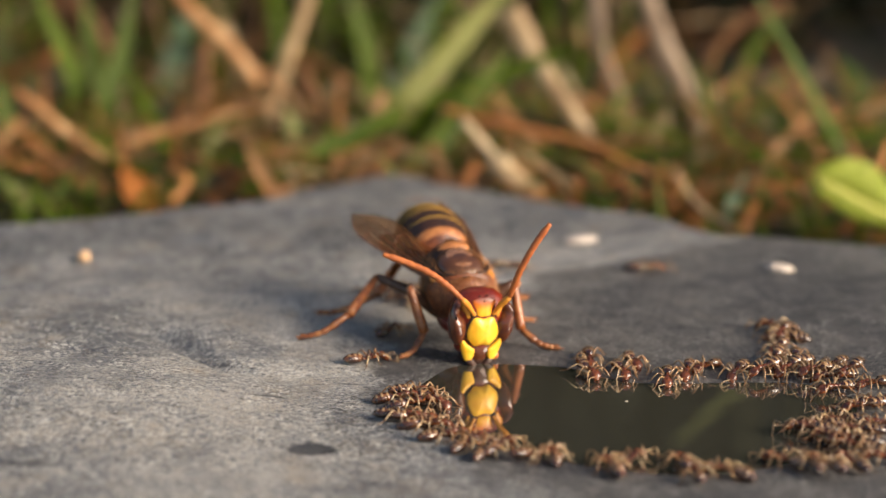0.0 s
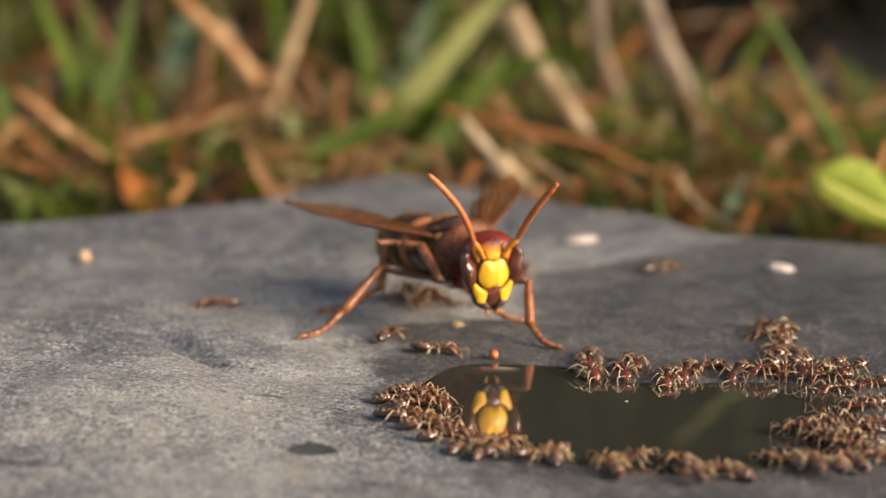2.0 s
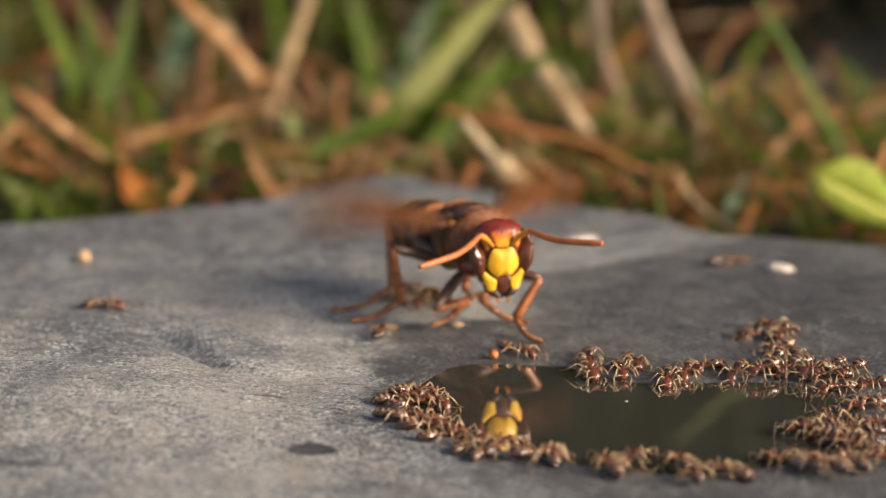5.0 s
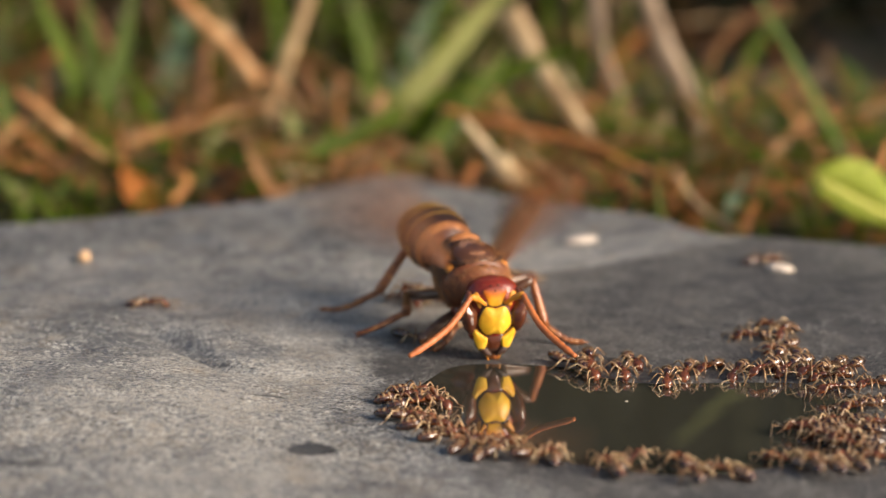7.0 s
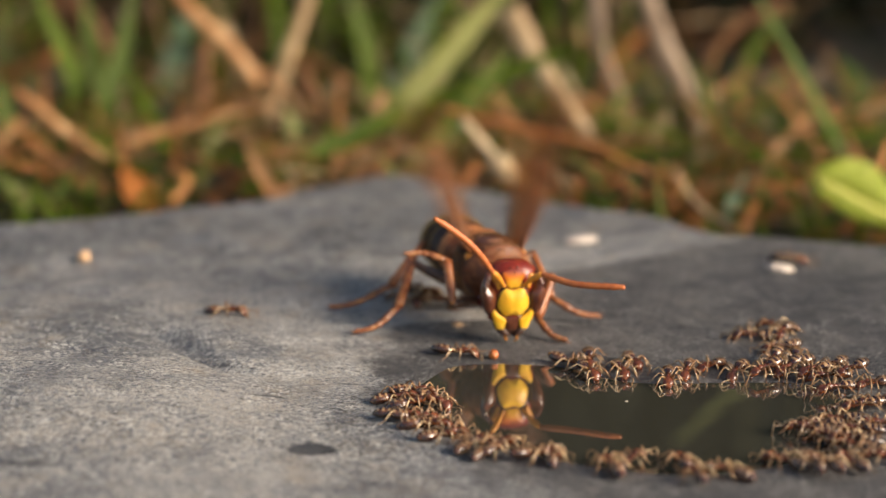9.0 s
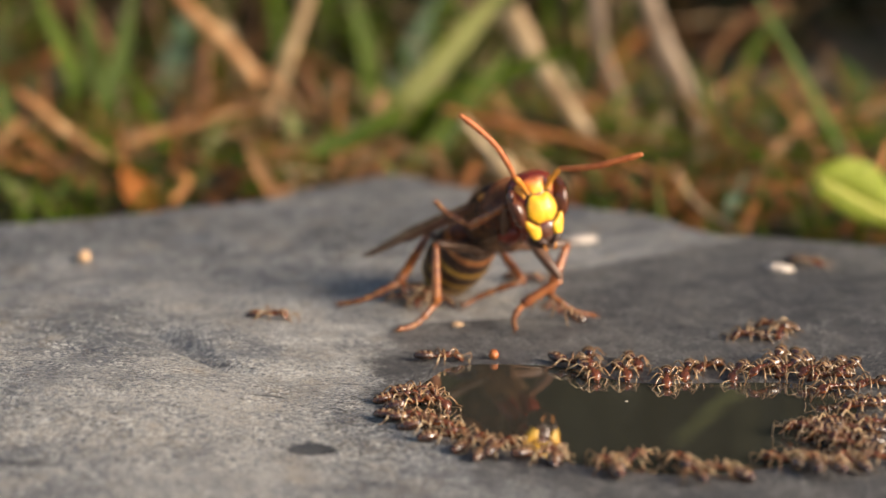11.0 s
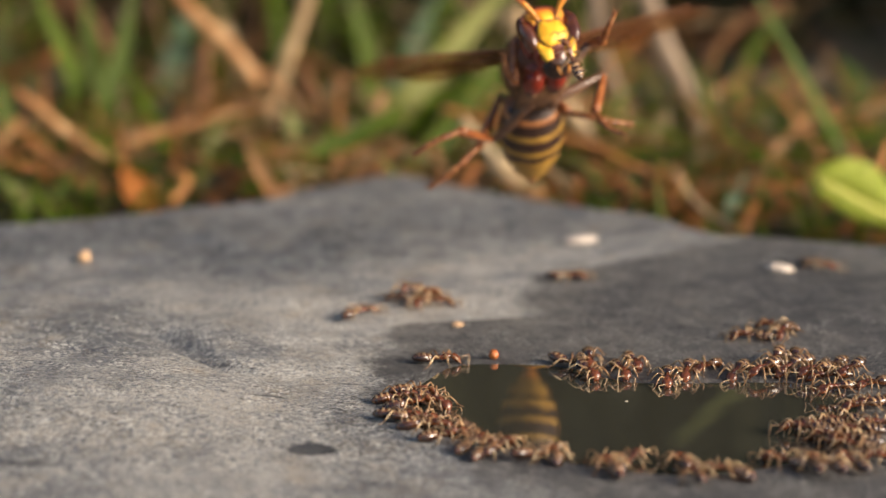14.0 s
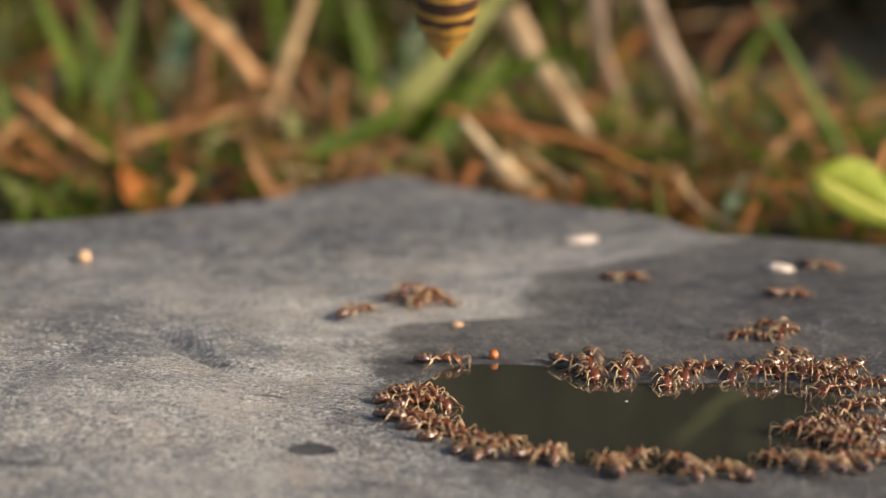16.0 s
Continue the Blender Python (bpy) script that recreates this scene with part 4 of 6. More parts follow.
scatter_blades("near_grass", 90, (-120, 40), (312, 450), (22, 70), (1.4, 3.2), GREEN, "mixed green grass blades behind the slab", 11)
scatter_blades("dry_litter", 230, (-120, 62), (310, 450), (14, 40), (0.8, 2.2), DULL_RUST, "tangled rust-brown dead grass litter", 12, 0.85, (-9, 5))
scatter_blades("straw_litter", 70, (-120, 50), (330, 450), (16, 46), (0.8, 2.2), STRAW, "scattered pale straw litter", 13, 0.75, (-9, 6))
scatter_blades("fine_litter", 420, (-110, 110), (224, 310), (6, 24), (0.3, 1.0), RUST, "fine rust-brown grass litter by the slab", 16, 0.9, (-9.5, 0))
scatter_blades("pale_litter", 260, (-110, 110), (226, 330), (6, 22), (0.3, 0.9), STRAW, "fine pale straw litter by the slab", 19, 0.9, (-9.5, -1))
scatter_blades("orange_litter", 180, (-100, 62), (230, 296), (7, 20), (0.9, 2.1), ORANGE_STRAW, "orange-brown dead leaves of grass by the slab", 23, 1.0, (-8, -1))
scatter_blades("bent_grass", 130, (-90, 70), (235, 300), (16, 34), (1.2, 2.4), GREEN, "bent green grass blades by the slab", 24, 1.0, (-8, -2))
scatter_blades("edge_litter", 110, (4, 64), (217, 246), (6, 18), (0.5, 1.5), RUST, "rust-brown litter along the slab edge", 27, 1.0, (-9, -5))
scatter_blades("edge_shoots", 120, (4, 64), (216, 246), (6, 13), (0.6, 1.4), GREEN, "green shoots along the slab edge", 28, 0.2)
scatter_blades("low_grass", 380, (-110, 110), (228, 345), (6, 15), (0.6, 1.4), GREEN, "short green grass shoots by the slab", 17, 0.1)
scatter_blades("edge_grass", 170, (-85, -40), (207, 236), (6, 13), (0.6, 1.4), GREEN, "thick short grass at the slab's end", 18, 0.15)
# the far grass takes a near-black colour in place of shade
scatter_blades("tall_grass", 1500, (-420, 420), (380, 1100), (90, 330), (3.0, 7.0), SHADED_GRASS, "tall grass farther behind, shade put into its near-black green", 14, 0.12)
scatter_blades("tall_dry_grass", 240, (-420, 420), (360, 1000), (70, 240), (2.0, 5.0), SHADED_GRASS, "dry grass farther behind, shade put into its near-black colour", 15, 0.35)


def far_bushes():
    """Leafy growth added out of view; its near-black leaves darken the water's reflection."""
    rng = random.Random(21)
    verts, faces = [], []
    for _ in range(9000):
        c = Vector((rng.uniform(-1500, 1500), rng.uniform(1150, 1900), 0))
        c.z = GROUND_Z + 820 * rng.random() ** 0.8 * (0.75 + 0.35 * noise.noise(Vector((c.x / 260, c.y / 260, 0))))
        u = Vector((rng.uniform(-1, 1), rng.uniform(-1, 1), rng.uniform(-0.6, 0.6))).normalized()
        v = u.cross(Vector((rng.uniform(-1, 1), rng.uniform(-1, 1), rng.uniform(-1, 1)))).normalized()
        ln, wd = rng.uniform(35, 70), rng.uniform(12, 26)
        b = len(verts)
        for q in (c - u * ln * 0.5, c + v * wd + u * 2 - u * ln * 0.1, c + u * ln * 0.5, c - v * wd - u * ln * 0.1, c + u.cross(v) * 5):
            verts.append((q.x * MM, q.y * MM, q.z * MM))
        faces += [(b, b + 1, b + 4), (b + 1, b + 2, b + 4), (b + 2, b + 3, b + 4), (b + 3, b, b + 4)]
    me = bpy.data.meshes.new("far_bushes")
    me.from_pydata(verts, [], faces)
    me.materials.append(SHADED_BUSH)
    tagged(new("far_bushes", me), "unseen distant leafy growth, shade put into its near-black green", "bushes", kind="stuff")


def shade_backdrop():
    """A lumpy dark sheet added behind the leaves, standing in for shade inside."""
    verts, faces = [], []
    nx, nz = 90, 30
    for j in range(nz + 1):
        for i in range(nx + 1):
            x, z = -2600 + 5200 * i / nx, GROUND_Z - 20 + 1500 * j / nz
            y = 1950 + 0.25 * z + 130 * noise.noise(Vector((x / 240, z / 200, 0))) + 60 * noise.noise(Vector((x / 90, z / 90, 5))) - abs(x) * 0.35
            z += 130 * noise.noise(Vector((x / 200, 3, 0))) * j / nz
            verts.append((x * MM, y * MM, z * MM))
    n = nx + 1
    for j in range(nz):
        for i in range(nx):
            faces.append((j * n + i, j * n + i + 1, (j + 1) * n + i + 1, (j + 1) * n + i))
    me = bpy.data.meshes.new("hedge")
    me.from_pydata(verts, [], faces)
    me.materials.append(SHADED_BUSH)
    tagged(new("hedge", me), "dark sheet added behind the bushes for the shade inside them", "hedge", kind="stuff")


far_bushes()
shade_backdrop()


# ---- crumbs on the slab ----
def crumb(name, r, m, mat, label, category, seed=0):
    bm = bmesh.new()
    bmesh.ops.create_icosphere(bm, subdivisions=3, radius=1)
    for v in bm.verts:
        k = 1 + 0.22 * noise.noise(v.co * 1.6 + Vector((seed, 0, 0)))
        v.co = Vector((v.co.x * r[0] * k, v.co.y * r[1] * k, v.co.z * r[2] * k))
    return tagged(part(name, bm, mat, m=m), label, category)


crumb("husk", (1.9, 0.9, 0.4), at(14.8, 187.3, 0.35, 6, -4, 8), SHELL, "pale pinkish seed husk lying on the slab", "husk", 1)
crumb("husk", (1.4, 0.9, 0.42), at(34.3, 175.2, 0.35, 4, 5, -6), SHELL, "small pale seed husk on the damp stone", "husk", 2)
crumb("crumb", (0.75, 0.7, 0.6), at(-37.3, 178.9, 0.6), TAN, "round tan crumb on the dry stone", "crumb", 3)
crumb("crumb", (0.55, 0.45, 0.22), at(1.3, 155.3, 0.2), TAN, "tiny tan flake on the stone", "crumb", 4)
crumb("flake", (0.16, 0.10, 0.05), at(14.6, 134.2, 0.05, 0, 0, 30), SHELL, "tiny pale flake floating on the puddle", "flake", 20)
crumb("seed", (0.42, 0.4, 0.45), at(4.35, 145.2, 0.5), AMBER, "tiny glossy amber seed at the water's edge", "seed", 5)


# ---- the hornet ----
# Local axes: y forward to the head, z up, x to its right. The origin is the middle of the thorax.
def rot(*degrees_xyz):
    return pose(0, 0, 0, *degrees_xyz)


def shield(outline, bulge, rings=6, thick=0.25):
    """A domed plate that faces +y, with its outline given as (x, z)."""
    bm = bmesh.new()
    cx = sum(p[0] for p in outline) / len(outline)
    cz = sum(p[1] for p in outline) / len(outline)
    loop = curve_points([(x, 0, z) for x, z in [*outline, outline[0]]], 3)
    made = []
    for i in range(rings + 1):
        g = 1 - i / rings * 0.93
        made.append([bm.verts.new((cx + (p.x - cx) * g, bulge * (1 - g ** 2.4), cz + (p.z - cz) * g)) for p in loop])
    back = [bm.verts.new((p.x, -thick, p.z)) for p in loop]
    n = len(loop)
    for a, b in zip([back] + made, made):
        for k in range(n):
            bm.faces.new((a[k], a[(k + 1) % n], b[(k + 1) % n], b[k]))
    bm.faces.new(made[-1])
    bm.faces.new(back)
    return bm


def hairs(bm, centre, radii, count, length, thick, seed, up_only=False, normal_pull=0.7, bald=None):
    """Short bristles standing on an egg-shaped body."""
    rng = random.Random(seed)
    for _ in range(count):
        d = Vector((rng.gauss(0, 1), rng.gauss(0, 1), rng.gauss(0, 1))).normalized()
        if up_only and d.z < -0.2:
            d.z = -d.z
        p = Vector(centre) + Vector((d.x * radii[0], d.y * radii[1], d.z * radii[2]))
        if bald and bald(p):
            continue
        n = Vector((d.x / radii[0], d.y / radii[1], d.z / radii[2])).normalized()
        e = (n * normal_pull + Vector((rng.uniform(-1, 1), rng.uniform(-1, 1), rng.uniform(-1, 1))) * 0.45).normalized()
        side = e.orthogonal().normalized() * thick
        other = e.cross(side)
        a = [bm.verts.new(p + v) for v in (side, -side * 0.5 + other * 0.86, -side * 0.5 - other * 0.86)]
        tip = bm.verts.new(p + e * length * rng.uniform(0.6, 1.2))
        for k in range(3):
            bm.faces.new((a[k], a[(k + 1) % 3], tip))
    return bm


def tapered(length, r0, r1, bulge, n=9, bend=0.0, spikes=0, spike_len=0.3):
    """A leg segment along +z from its joint."""
    pts, rad = [], []
    for i in range(9):
        t = i / 8
        pts.append((bend * math.sin(math.pi * t), 0, length * t))
        rad.append((r0 + (r1 - r0) * t) * (1 + bulge * math.sin(math.pi * t)))
    bm = tube(pts, rad, n)
    rng = random.Random(int(length * 100))
    for k in range(spikes):
        t = rng.uniform(0.15, 0.97)
        a = rng.uniform(0, 2 * math.pi)
        r = r0 + (r1 - r0) * t
        p = Vector((math.cos(a) * r * 0.9, math.sin(a) * r * 0.9, length * t))
        q = p + Vector((math.cos(a), math.sin(a), 1.1)) * spike_len * rng.uniform(0.5, 1)
        tube([p, q], [0.035, 0.008], 4, bm)
    return bm


def tarsus_bm(length, r):
    """Five knobbed foot joints and two claws, along +z."""
    bm = bmesh.new()
    cuts, pts, rad = (0, 0.42, 0.6, 0.75, 0.86, 1.0), [], []
    for a, b in zip(cuts, cuts[1:]):
        for f, k in ((0.0, 0.86), (0.35, 0.88), (0.85, 1.05), (0.97, 0.98)):
            pts.append((0, 0.11 * length * math.sin(math.pi * (a + (b - a) * f) ** 1.3), (a + (b - a) * f) * length))
            rad.append(r * (1 - 0.25 * a) * k)
    tube(pts, rad, 8, bm)
    for s in (-1, 1):
        tube(curve_points([(0.03 * s, 0, length - 0.08), (0.22 * s, 0.05, length + 0.22), (0.32 * s, -0.14, length + 0.4)], 3), [0.075] * 3 + [0.05] * 3 + [0.02], 5, bm)
    egg(0.14, 0.12, 0.14, (0, 0, length + 0.1), 8, 5, bm)
    return bm


HIPS = {"front_right": (1.25, 1.4, -2.7), "mid_right": (1.25, -1.7, -2.75), "hind_right": (1.3, -3.3, -2.4),
        "front_left": (-1.25, 1.4, -2.7), "mid_left": (-1.25, -1.7, -2.75), "hind_left": (-1.3, -3.3, -2.4)}
LEG = {"front": (4.9, 4.2, 4.1), "mid": (5.8, 5.4, 5.1), "hind": (7.0, 6.9, 6.4)}
WING_ROOT = Vector((2.0, 1.3, 1.5))
NECK = (0.0, 4.3, 0.2)


def abdomen_bm(i, y0, y1, r0, r1, z0, z1, base, edge, wave):
    """One overlapping back-and-belly ring; the rear margin has its own colour with a toothed border."""
    n, rows = 44, 14

    def which(row, k):
        t = (row + 0.5) / rows
        a = 2 * math.pi * k / n
        if not i and math.sin(a) < -0.15:
            return 2 if t < 0.62 else 1
        border = 1 - edge - wave * (0.5 + 0.5 * math.cos(2 * a - math.pi)) * (0.75 + 0.25 * math.cos(6 * a))
        if i and math.sin(a) < -0.1:
            border = min(border, 0.66)
        return 1 if t > border else 0
    sec = []
    for r in range(rows + 1):
        t = r / rows
        lip = 0.10 * t if t < 0.97 else -0.25
        w = r0 + (r1 - r0) * (t if i else math.sin(t * math.pi / 2) ** 0.95)
        sec.append((y0 + (y1 - y0) * t, w + lip, (w + lip) * 0.93, 0, z0 + (z1 - z0) * t))
    return barrel(sec, n, mats=which)


def build_hornet():
    h = tagged(new("hornet"), "large hornet with yellow face, red-brown body and smoky amber wings", "hornet")
    # thorax: plates over a hairy barrel
    bm = barrel([(-4.1, 0.9, 1.0, 0, -0.4), (-3.8, 1.8, 1.8, 0, -0.2), (-2.9, 2.5, 2.5), (-1.4, 2.95, 2.8), (0.4, 3.1, 2.85, 0, 0.05), (2.0, 3.0, 2.65), (3.2, 2.3, 1.9), (4.0, 1.45, 1.25, 0, 0.1), (4.4, 0.9, 0.8, 0, 0.2)], 32, wobble=0.03)
    thorax = part("thorax", bm, DARK, h, "dark brown hairy thorax")
    collar = barrel([(1.1, 3.16, 2.68, 0, 0.12), (1.9, 3.12, 2.78, 0, 0.12), (2.7, 2.75, 2.35, 0, 0.05), (3.4, 2.15, 1.8, 0, 0.05), (4.0, 1.5, 1.3, 0, 0.1)], 32)
    for v in collar.verts:
        if v.co.y < 1.5 and v.co.z > 0:
            v.co.y += 1.75 * (1 - (v.co.x / 3.2) ** 2)
        elif v.co.y < 2.3 and v.co.z > 0:
            v.co.y += 1.0 * (1 - (v.co.x / 3.2) ** 2)
    bmesh.ops.bisect_plane(collar, geom=collar.verts[:] + collar.edges[:] + collar.faces[:], plane_co=(0, 0, -0.6), plane_no=(0, -0.5, -1), clear_outer=True)
    part("pronotum", collar, RUSSET, thorax, "russet collar plate")
    part("scutum", egg(2.1, 2.1, 0.82, (0, 0.3, 2.26), 28, 12), SCUTUM, thorax, "dark glossy back plate")
    part("scutellum", egg(1.5, 0.75, 0.62, (0, -2.1, 2.35), 20, 8), TAWNY, thorax, "russet scutellum")
    for s in (-1, 1):
        part("tegula", egg(0.55, 0.75, 0.4, (2.35 * s, 1.3, 1.55), 12, 8), ORANGE, thorax)
    def back_plate(p):
        return p.z > 1.9 and abs(p.x) < 2.0 and -1.9 < p.y < 2.3
    fz = hairs(bmesh.new(), (0, 0.2, 0.15), (3.05, 3.8, 2.85), 4200, 0.55, 0.017, 3, bald=back_plate)
    hairs(fz, (0, 0.6, 0.15), (3.0, 3.3, 2.75), 1300, 1.0, 0.014, 33, bald=back_plate)
    hairs(fz, (0, 2.0, 0.1), (2.9, 1.9, 2.5), 2200, 0.5, 0.018, 34, True)
    part("hair", fz, FUZZ, thorax, "short tawny hairs")
    for s in (-1, 1):
        part("coxa", egg(1.05, 1.7, 1.0, (1.0 * s, 2.0, -2.2), 18, 12), RED_BROWN, thorax)
        part("coxa", egg(0.8, 1.0, 0.75, (1.0 * s, -1.3, -2.45), 16, 10), THIGH, thorax)
        part("coxa", egg(0.8, 1.05, 0.8, (1.05 * s, -3.0, -2.0), 16, 10), THIGH, thorax)
    part("sternum", barrel([(-3.6, 0.8, 0.5, 0, -1.9), (-2.8, 1.7, 0.75, 0, -2.1), (-1.0, 2.2, 0.85, 0, -2.25), (0.8, 2.2, 0.85, 0, -2.2), (2.2, 1.7, 0.7, 0, -1.9), (2.9, 0.9, 0.4, 0, -1.7)], 24), BELLY, thorax, "tan downy underside")
    part("hair", hairs(bmesh.new(), (0, -0.6, -2.2), (2.2, 3.0, 0.85), 1400, 0.55, 0.016, 35), BELLY, thorax, "pale tan down")
    part("prosternum", egg(1.8, 1.2, 1.2, (0, 2.9, -1.2), 20, 12), RED_BROWN, thorax)
    part("scutum_disc", egg(1.35, 1.65, 0.24, (0, 0.1, 2.82), 24, 10), DISC, thorax, "tawny polished disc on the back")
    for s in (-1, 1):
        part("suture", tube(curve_points([(2.75 * s, -0.6, 1.55), (2.3 * s, 1.3, 2.18), (1.2 * s, 2.35, 2.45), (0, 2.72, 2.52)], 4), 0.13, 6), DARK, thorax)
    # abdomen: overlapping rings that narrow to the sting
    ab = part("abdomen", barrel([(-1.0, 0.55, 0.55, 0, 0.1), (0.4, 0.5, 0.5, 0, 0.1)], 14), DARK, h, "", at(0, -4.2, -0.4))
    rings = [(-0.5, -2.3, 1.0, 2.75, 0.0, -0.1, (RUSSET, TAWNY, DARK), 0.42, 0.10), (-2.0, -4.1, 2.7, 3.1, -0.1, -0.2, (DARK, BAND, DARK), 0.16, 0.06),
             (-3.8, -6.0, 3.08, 3.02, -0.2, -0.32, (DARK, BAND), 0.20, 0.14), (-5.7, -7.8, 3.0, 2.6, -0.32, -0.46, (DARK, BAND), 0.34, 0.28),
             (-7.5, -9.5, 2.55, 1.65, -0.46, -0.68, (DARK, BAND), 0.55, 0.3), (-9.2, -11.2, 1.6, 0.25, -0.68, -0.95, (BAND, ORANGE), 0.6, 0.0)]
    for i, (y0, y1, r0, r1, z0, z1, mats, edge, wave) in enumerate(rings):
        part("segment", mesh_of("segment", abdomen_bm(i, y0, y1, r0, r1, z0, z1, mats[0], edge, wave), mats), None, ab)
    part("sting", tube([(0, -11.0, -0.9), (0, -11.7, -1.05)], [0.18, 0.03], 6), DARK, ab)
    part("hair", hairs(bmesh.new(), (0, -5.3, -0.25), (3.0, 5.6, 2.95), 900, 0.45, 0.009, 4), FUZZ, ab)
    # head
    head = part("head", barrel([(-2.75, 0.9, 0.65, 0, -0.1), (-2.3, 1.4, 1.0), (-1.6, 1.85, 1.3), (-0.6, 2.0, 1.42), (0.6, 2.1, 1.45), (1.6, 2.15, 1.45), (2.25, 1.9, 1.3), (2.68, 1.35, 0.95), (2.88, 0.55, 0.4)], 32, "z"), RED_BROWN, h, "red-brown head", at(*NECK))
    head.scale = (1.08, 1.08, 1.08)
    head_shift = Vector((0, 1.8, -0.5))
    for v in head.data.vertices:
        v.co += head_shift * MM
    hm = Matrix.Translation(head_shift * MM)
    for s in (-1, 1):
        eye = egg(0.80, 1.15, 1.84, (0, 0, 0), 28, 18)
        for v in eye.verts:
            inner = v.co.x * s < 0
            if inner:
                v.co.x *= 0.85
                v.co.x += 0.36 * s * math.exp(-((v.co.z - 0.8) / 0.45) ** 2)
        part("eye", eye, EYE, head, "glossy brown compound eye", hm @ at(1.80 * s, 0.62, 0.26, 0, 5 * s, -22 * s))
        # yellow field in the notch of the eye
        orbit = shield([(p * s, q) for p, q in ((-0.22, -0.55), (0.0, -0.70), (0.16, -0.36), (0.42, 0.0), (0.46, 0.42), (0.14, 0.50), (-0.10, 0.18))], 0.06, 4, 0.35)
        part("eye_rim", orbit, SCAPE, head, "", hm @ at(1.28 * s, 1.22, 1.52, 3, 0, -22 * s))
        place = hm @ at(1.10 * s, 1.24, -1.86, -10, 0, -14 * s)
        part("mandible", shield([(p * s, q * 1.06) for p, q in ((-0.54, 0.02), (-0.28, 0.22), (0.12, 0.54), (0.42, 0.86), (0.60, 0.86), (0.58, 0.30), (0.32, -0.55), (0.06, -0.94), (-0.22, -0.90), (-0.42, -0.62))], 0.12, 7, 0.45), YELLOW, head, "yellow mandible with a black tip", place)
        part("tooth", shield([(p * s, q * 1.06) for p, q in ((0.14, -0.78), (-0.36, -0.74), (-0.62, -0.95), (-0.90, -1.40), (-0.55, -1.38), (-0.18, -1.30), (0.04, -1.06))], 0.16, 5, 0.4), DARK, head, "", place)
        part("cheek", egg(0.36, 0.80, 1.0, (1.62 * s, 0.36, -1.15), 16, 10), RED_BROWN, head, "", hm)
        part("gena", egg(0.26, 0.55, 1.5, (1.98 * s, -0.4, 0.1), 14, 10), RED_BROWN, head, "", hm)
        part("palp", tube(curve_points([(0.35 * s, 0.7, -2.8), (0.5 * s, 0.9, -3.5), (0.3 * s, 0.7, -3.9)], 3), [0.1] * 6 + [0.05], 6), ORANGE, head, "", hm)
        part("socket", egg(0.30, 0.16, 0.30, (0.82 * s, 1.30, 1.15), 14, 8), DARK, head, "", hm)
    part("clypeus", shield([(-0.72, 1.16), (0, 1.08), (0.72, 1.16), (1.08, 0.66), (1.27, 0.0), (1.20, -0.55), (0.88, -0.95), (0.56, -1.22), (0, -1.12), (-0.56, -1.22), (-0.88, -0.95), (-1.20, -0.55), (-1.27, 0.0), (-1.08, 0.66)], 0.42, 10, 0.5), YELLOW, head, "domed bright yellow clypeus", hm @ at(0, 1.38, -0.26, -3))
    part("face_line", shield([(-0.80, 1.24), (0.80, 1.24), (1.36, 0.2), (1.30, -0.6), (0.64, -1.30), (-0.64, -1.30), (-1.30, -0.6), (-1.36, 0.2)], 0.04, 4, 0.5), DARK, head, "", hm @ at(0, 1.33, -0.26, -3))
    part("frons", shield([(-0.98, 0.74), (-0.45, 1.02), (0.45, 1.02), (0.98, 0.74), (0.66, 0.05), (0.50, -0.44), (0, -0.52), (-0.50, -0.44), (-0.66, 0.05)], 0.16, 7, 0.3), FRONS, head, "brow plate, yellow fading to red-brown", hm @ at(0, 1.38, 1.50, 10))
    part("labium", egg(1.35, 1.25, 1.05, (0, -0.1, -2.6), 20, 12), DARK, head, "", hm)
    part("labrum", shield([(-0.70, 0.8), (0.70, 0.8), (0.74, 0.1), (0.55, -0.7), (0, -0.95), (-0.55, -0.7), (-0.74, 0.1)], 0.26, 6, 0.4), EYE, head, "", hm @ at(0, 1.0, -2.3, -16))
    for x, z in ((0, 2.2), (-0.28, 2.5), (0.28, 2.5)):
        part("ocellus", egg(0.14, 0.14, 0.12, (x, 1.28 - (z - 2.2) * 0.75, z), 10, 6), EYE, head, "", hm)
    part("hair", hairs(bmesh.new(), (0, 0.1, 0.9), (2.2, 1.4, 2.15), 300, 0.4, 0.008, 6, True), FUZZ, head, "", hm)
    feelers = []
    for s in (1, -1):
        scape = tube(curve_points([(0, 0, -0.12), (0, 0.0, 0.25), (-0.06 * s, -0.05, 1.0), (0.02 * s, -0.02, 2.0)], 4), [0.13, 0.18, 0.2, 0.17, 0.17, 0.18, 0.19, 0.21, 0.23, 0.25, 0.26, 0.25, 0.19], 10)
        feeler = part("antenna", scape, SCAPE, head, "yellow scape with a bent orange whip")
        line = curve_points([(0, 0, 0), (-0.28 * s, 0.1, 1.5), (-0.42 * s, 0.12, 3.2), (-0.22 * s, -0.05, 5.2), (0.15 * s, -0.2, 7.0)], 9)
        rad = [(0.19 + 0.08 * min(1, i / 8)) * (1.0 if i % 3 else 0.86) * (1 if i < len(line) - 3 else 0.72) for i in range(len(line))]
        whip = part("flagellum", tube(line, rad, 10), ANTENNA, feeler, "ringed reddish-orange whip")
        feelers.append((feeler, whip))
    # legs: each hangs on its thigh
    legs = {}
    for key, hip in HIPS.items():
        fl, tl, sl = LEG[key.split("_")[0]]
        thick = 0.52 if key.startswith("hind") else 0.46
        femur = tapered(fl, 0.36, 0.34, 0.5, bend=0.12)
        egg(0.62, 0.6, 0.75, (0, 0, 0.05), 12, 8, femur)
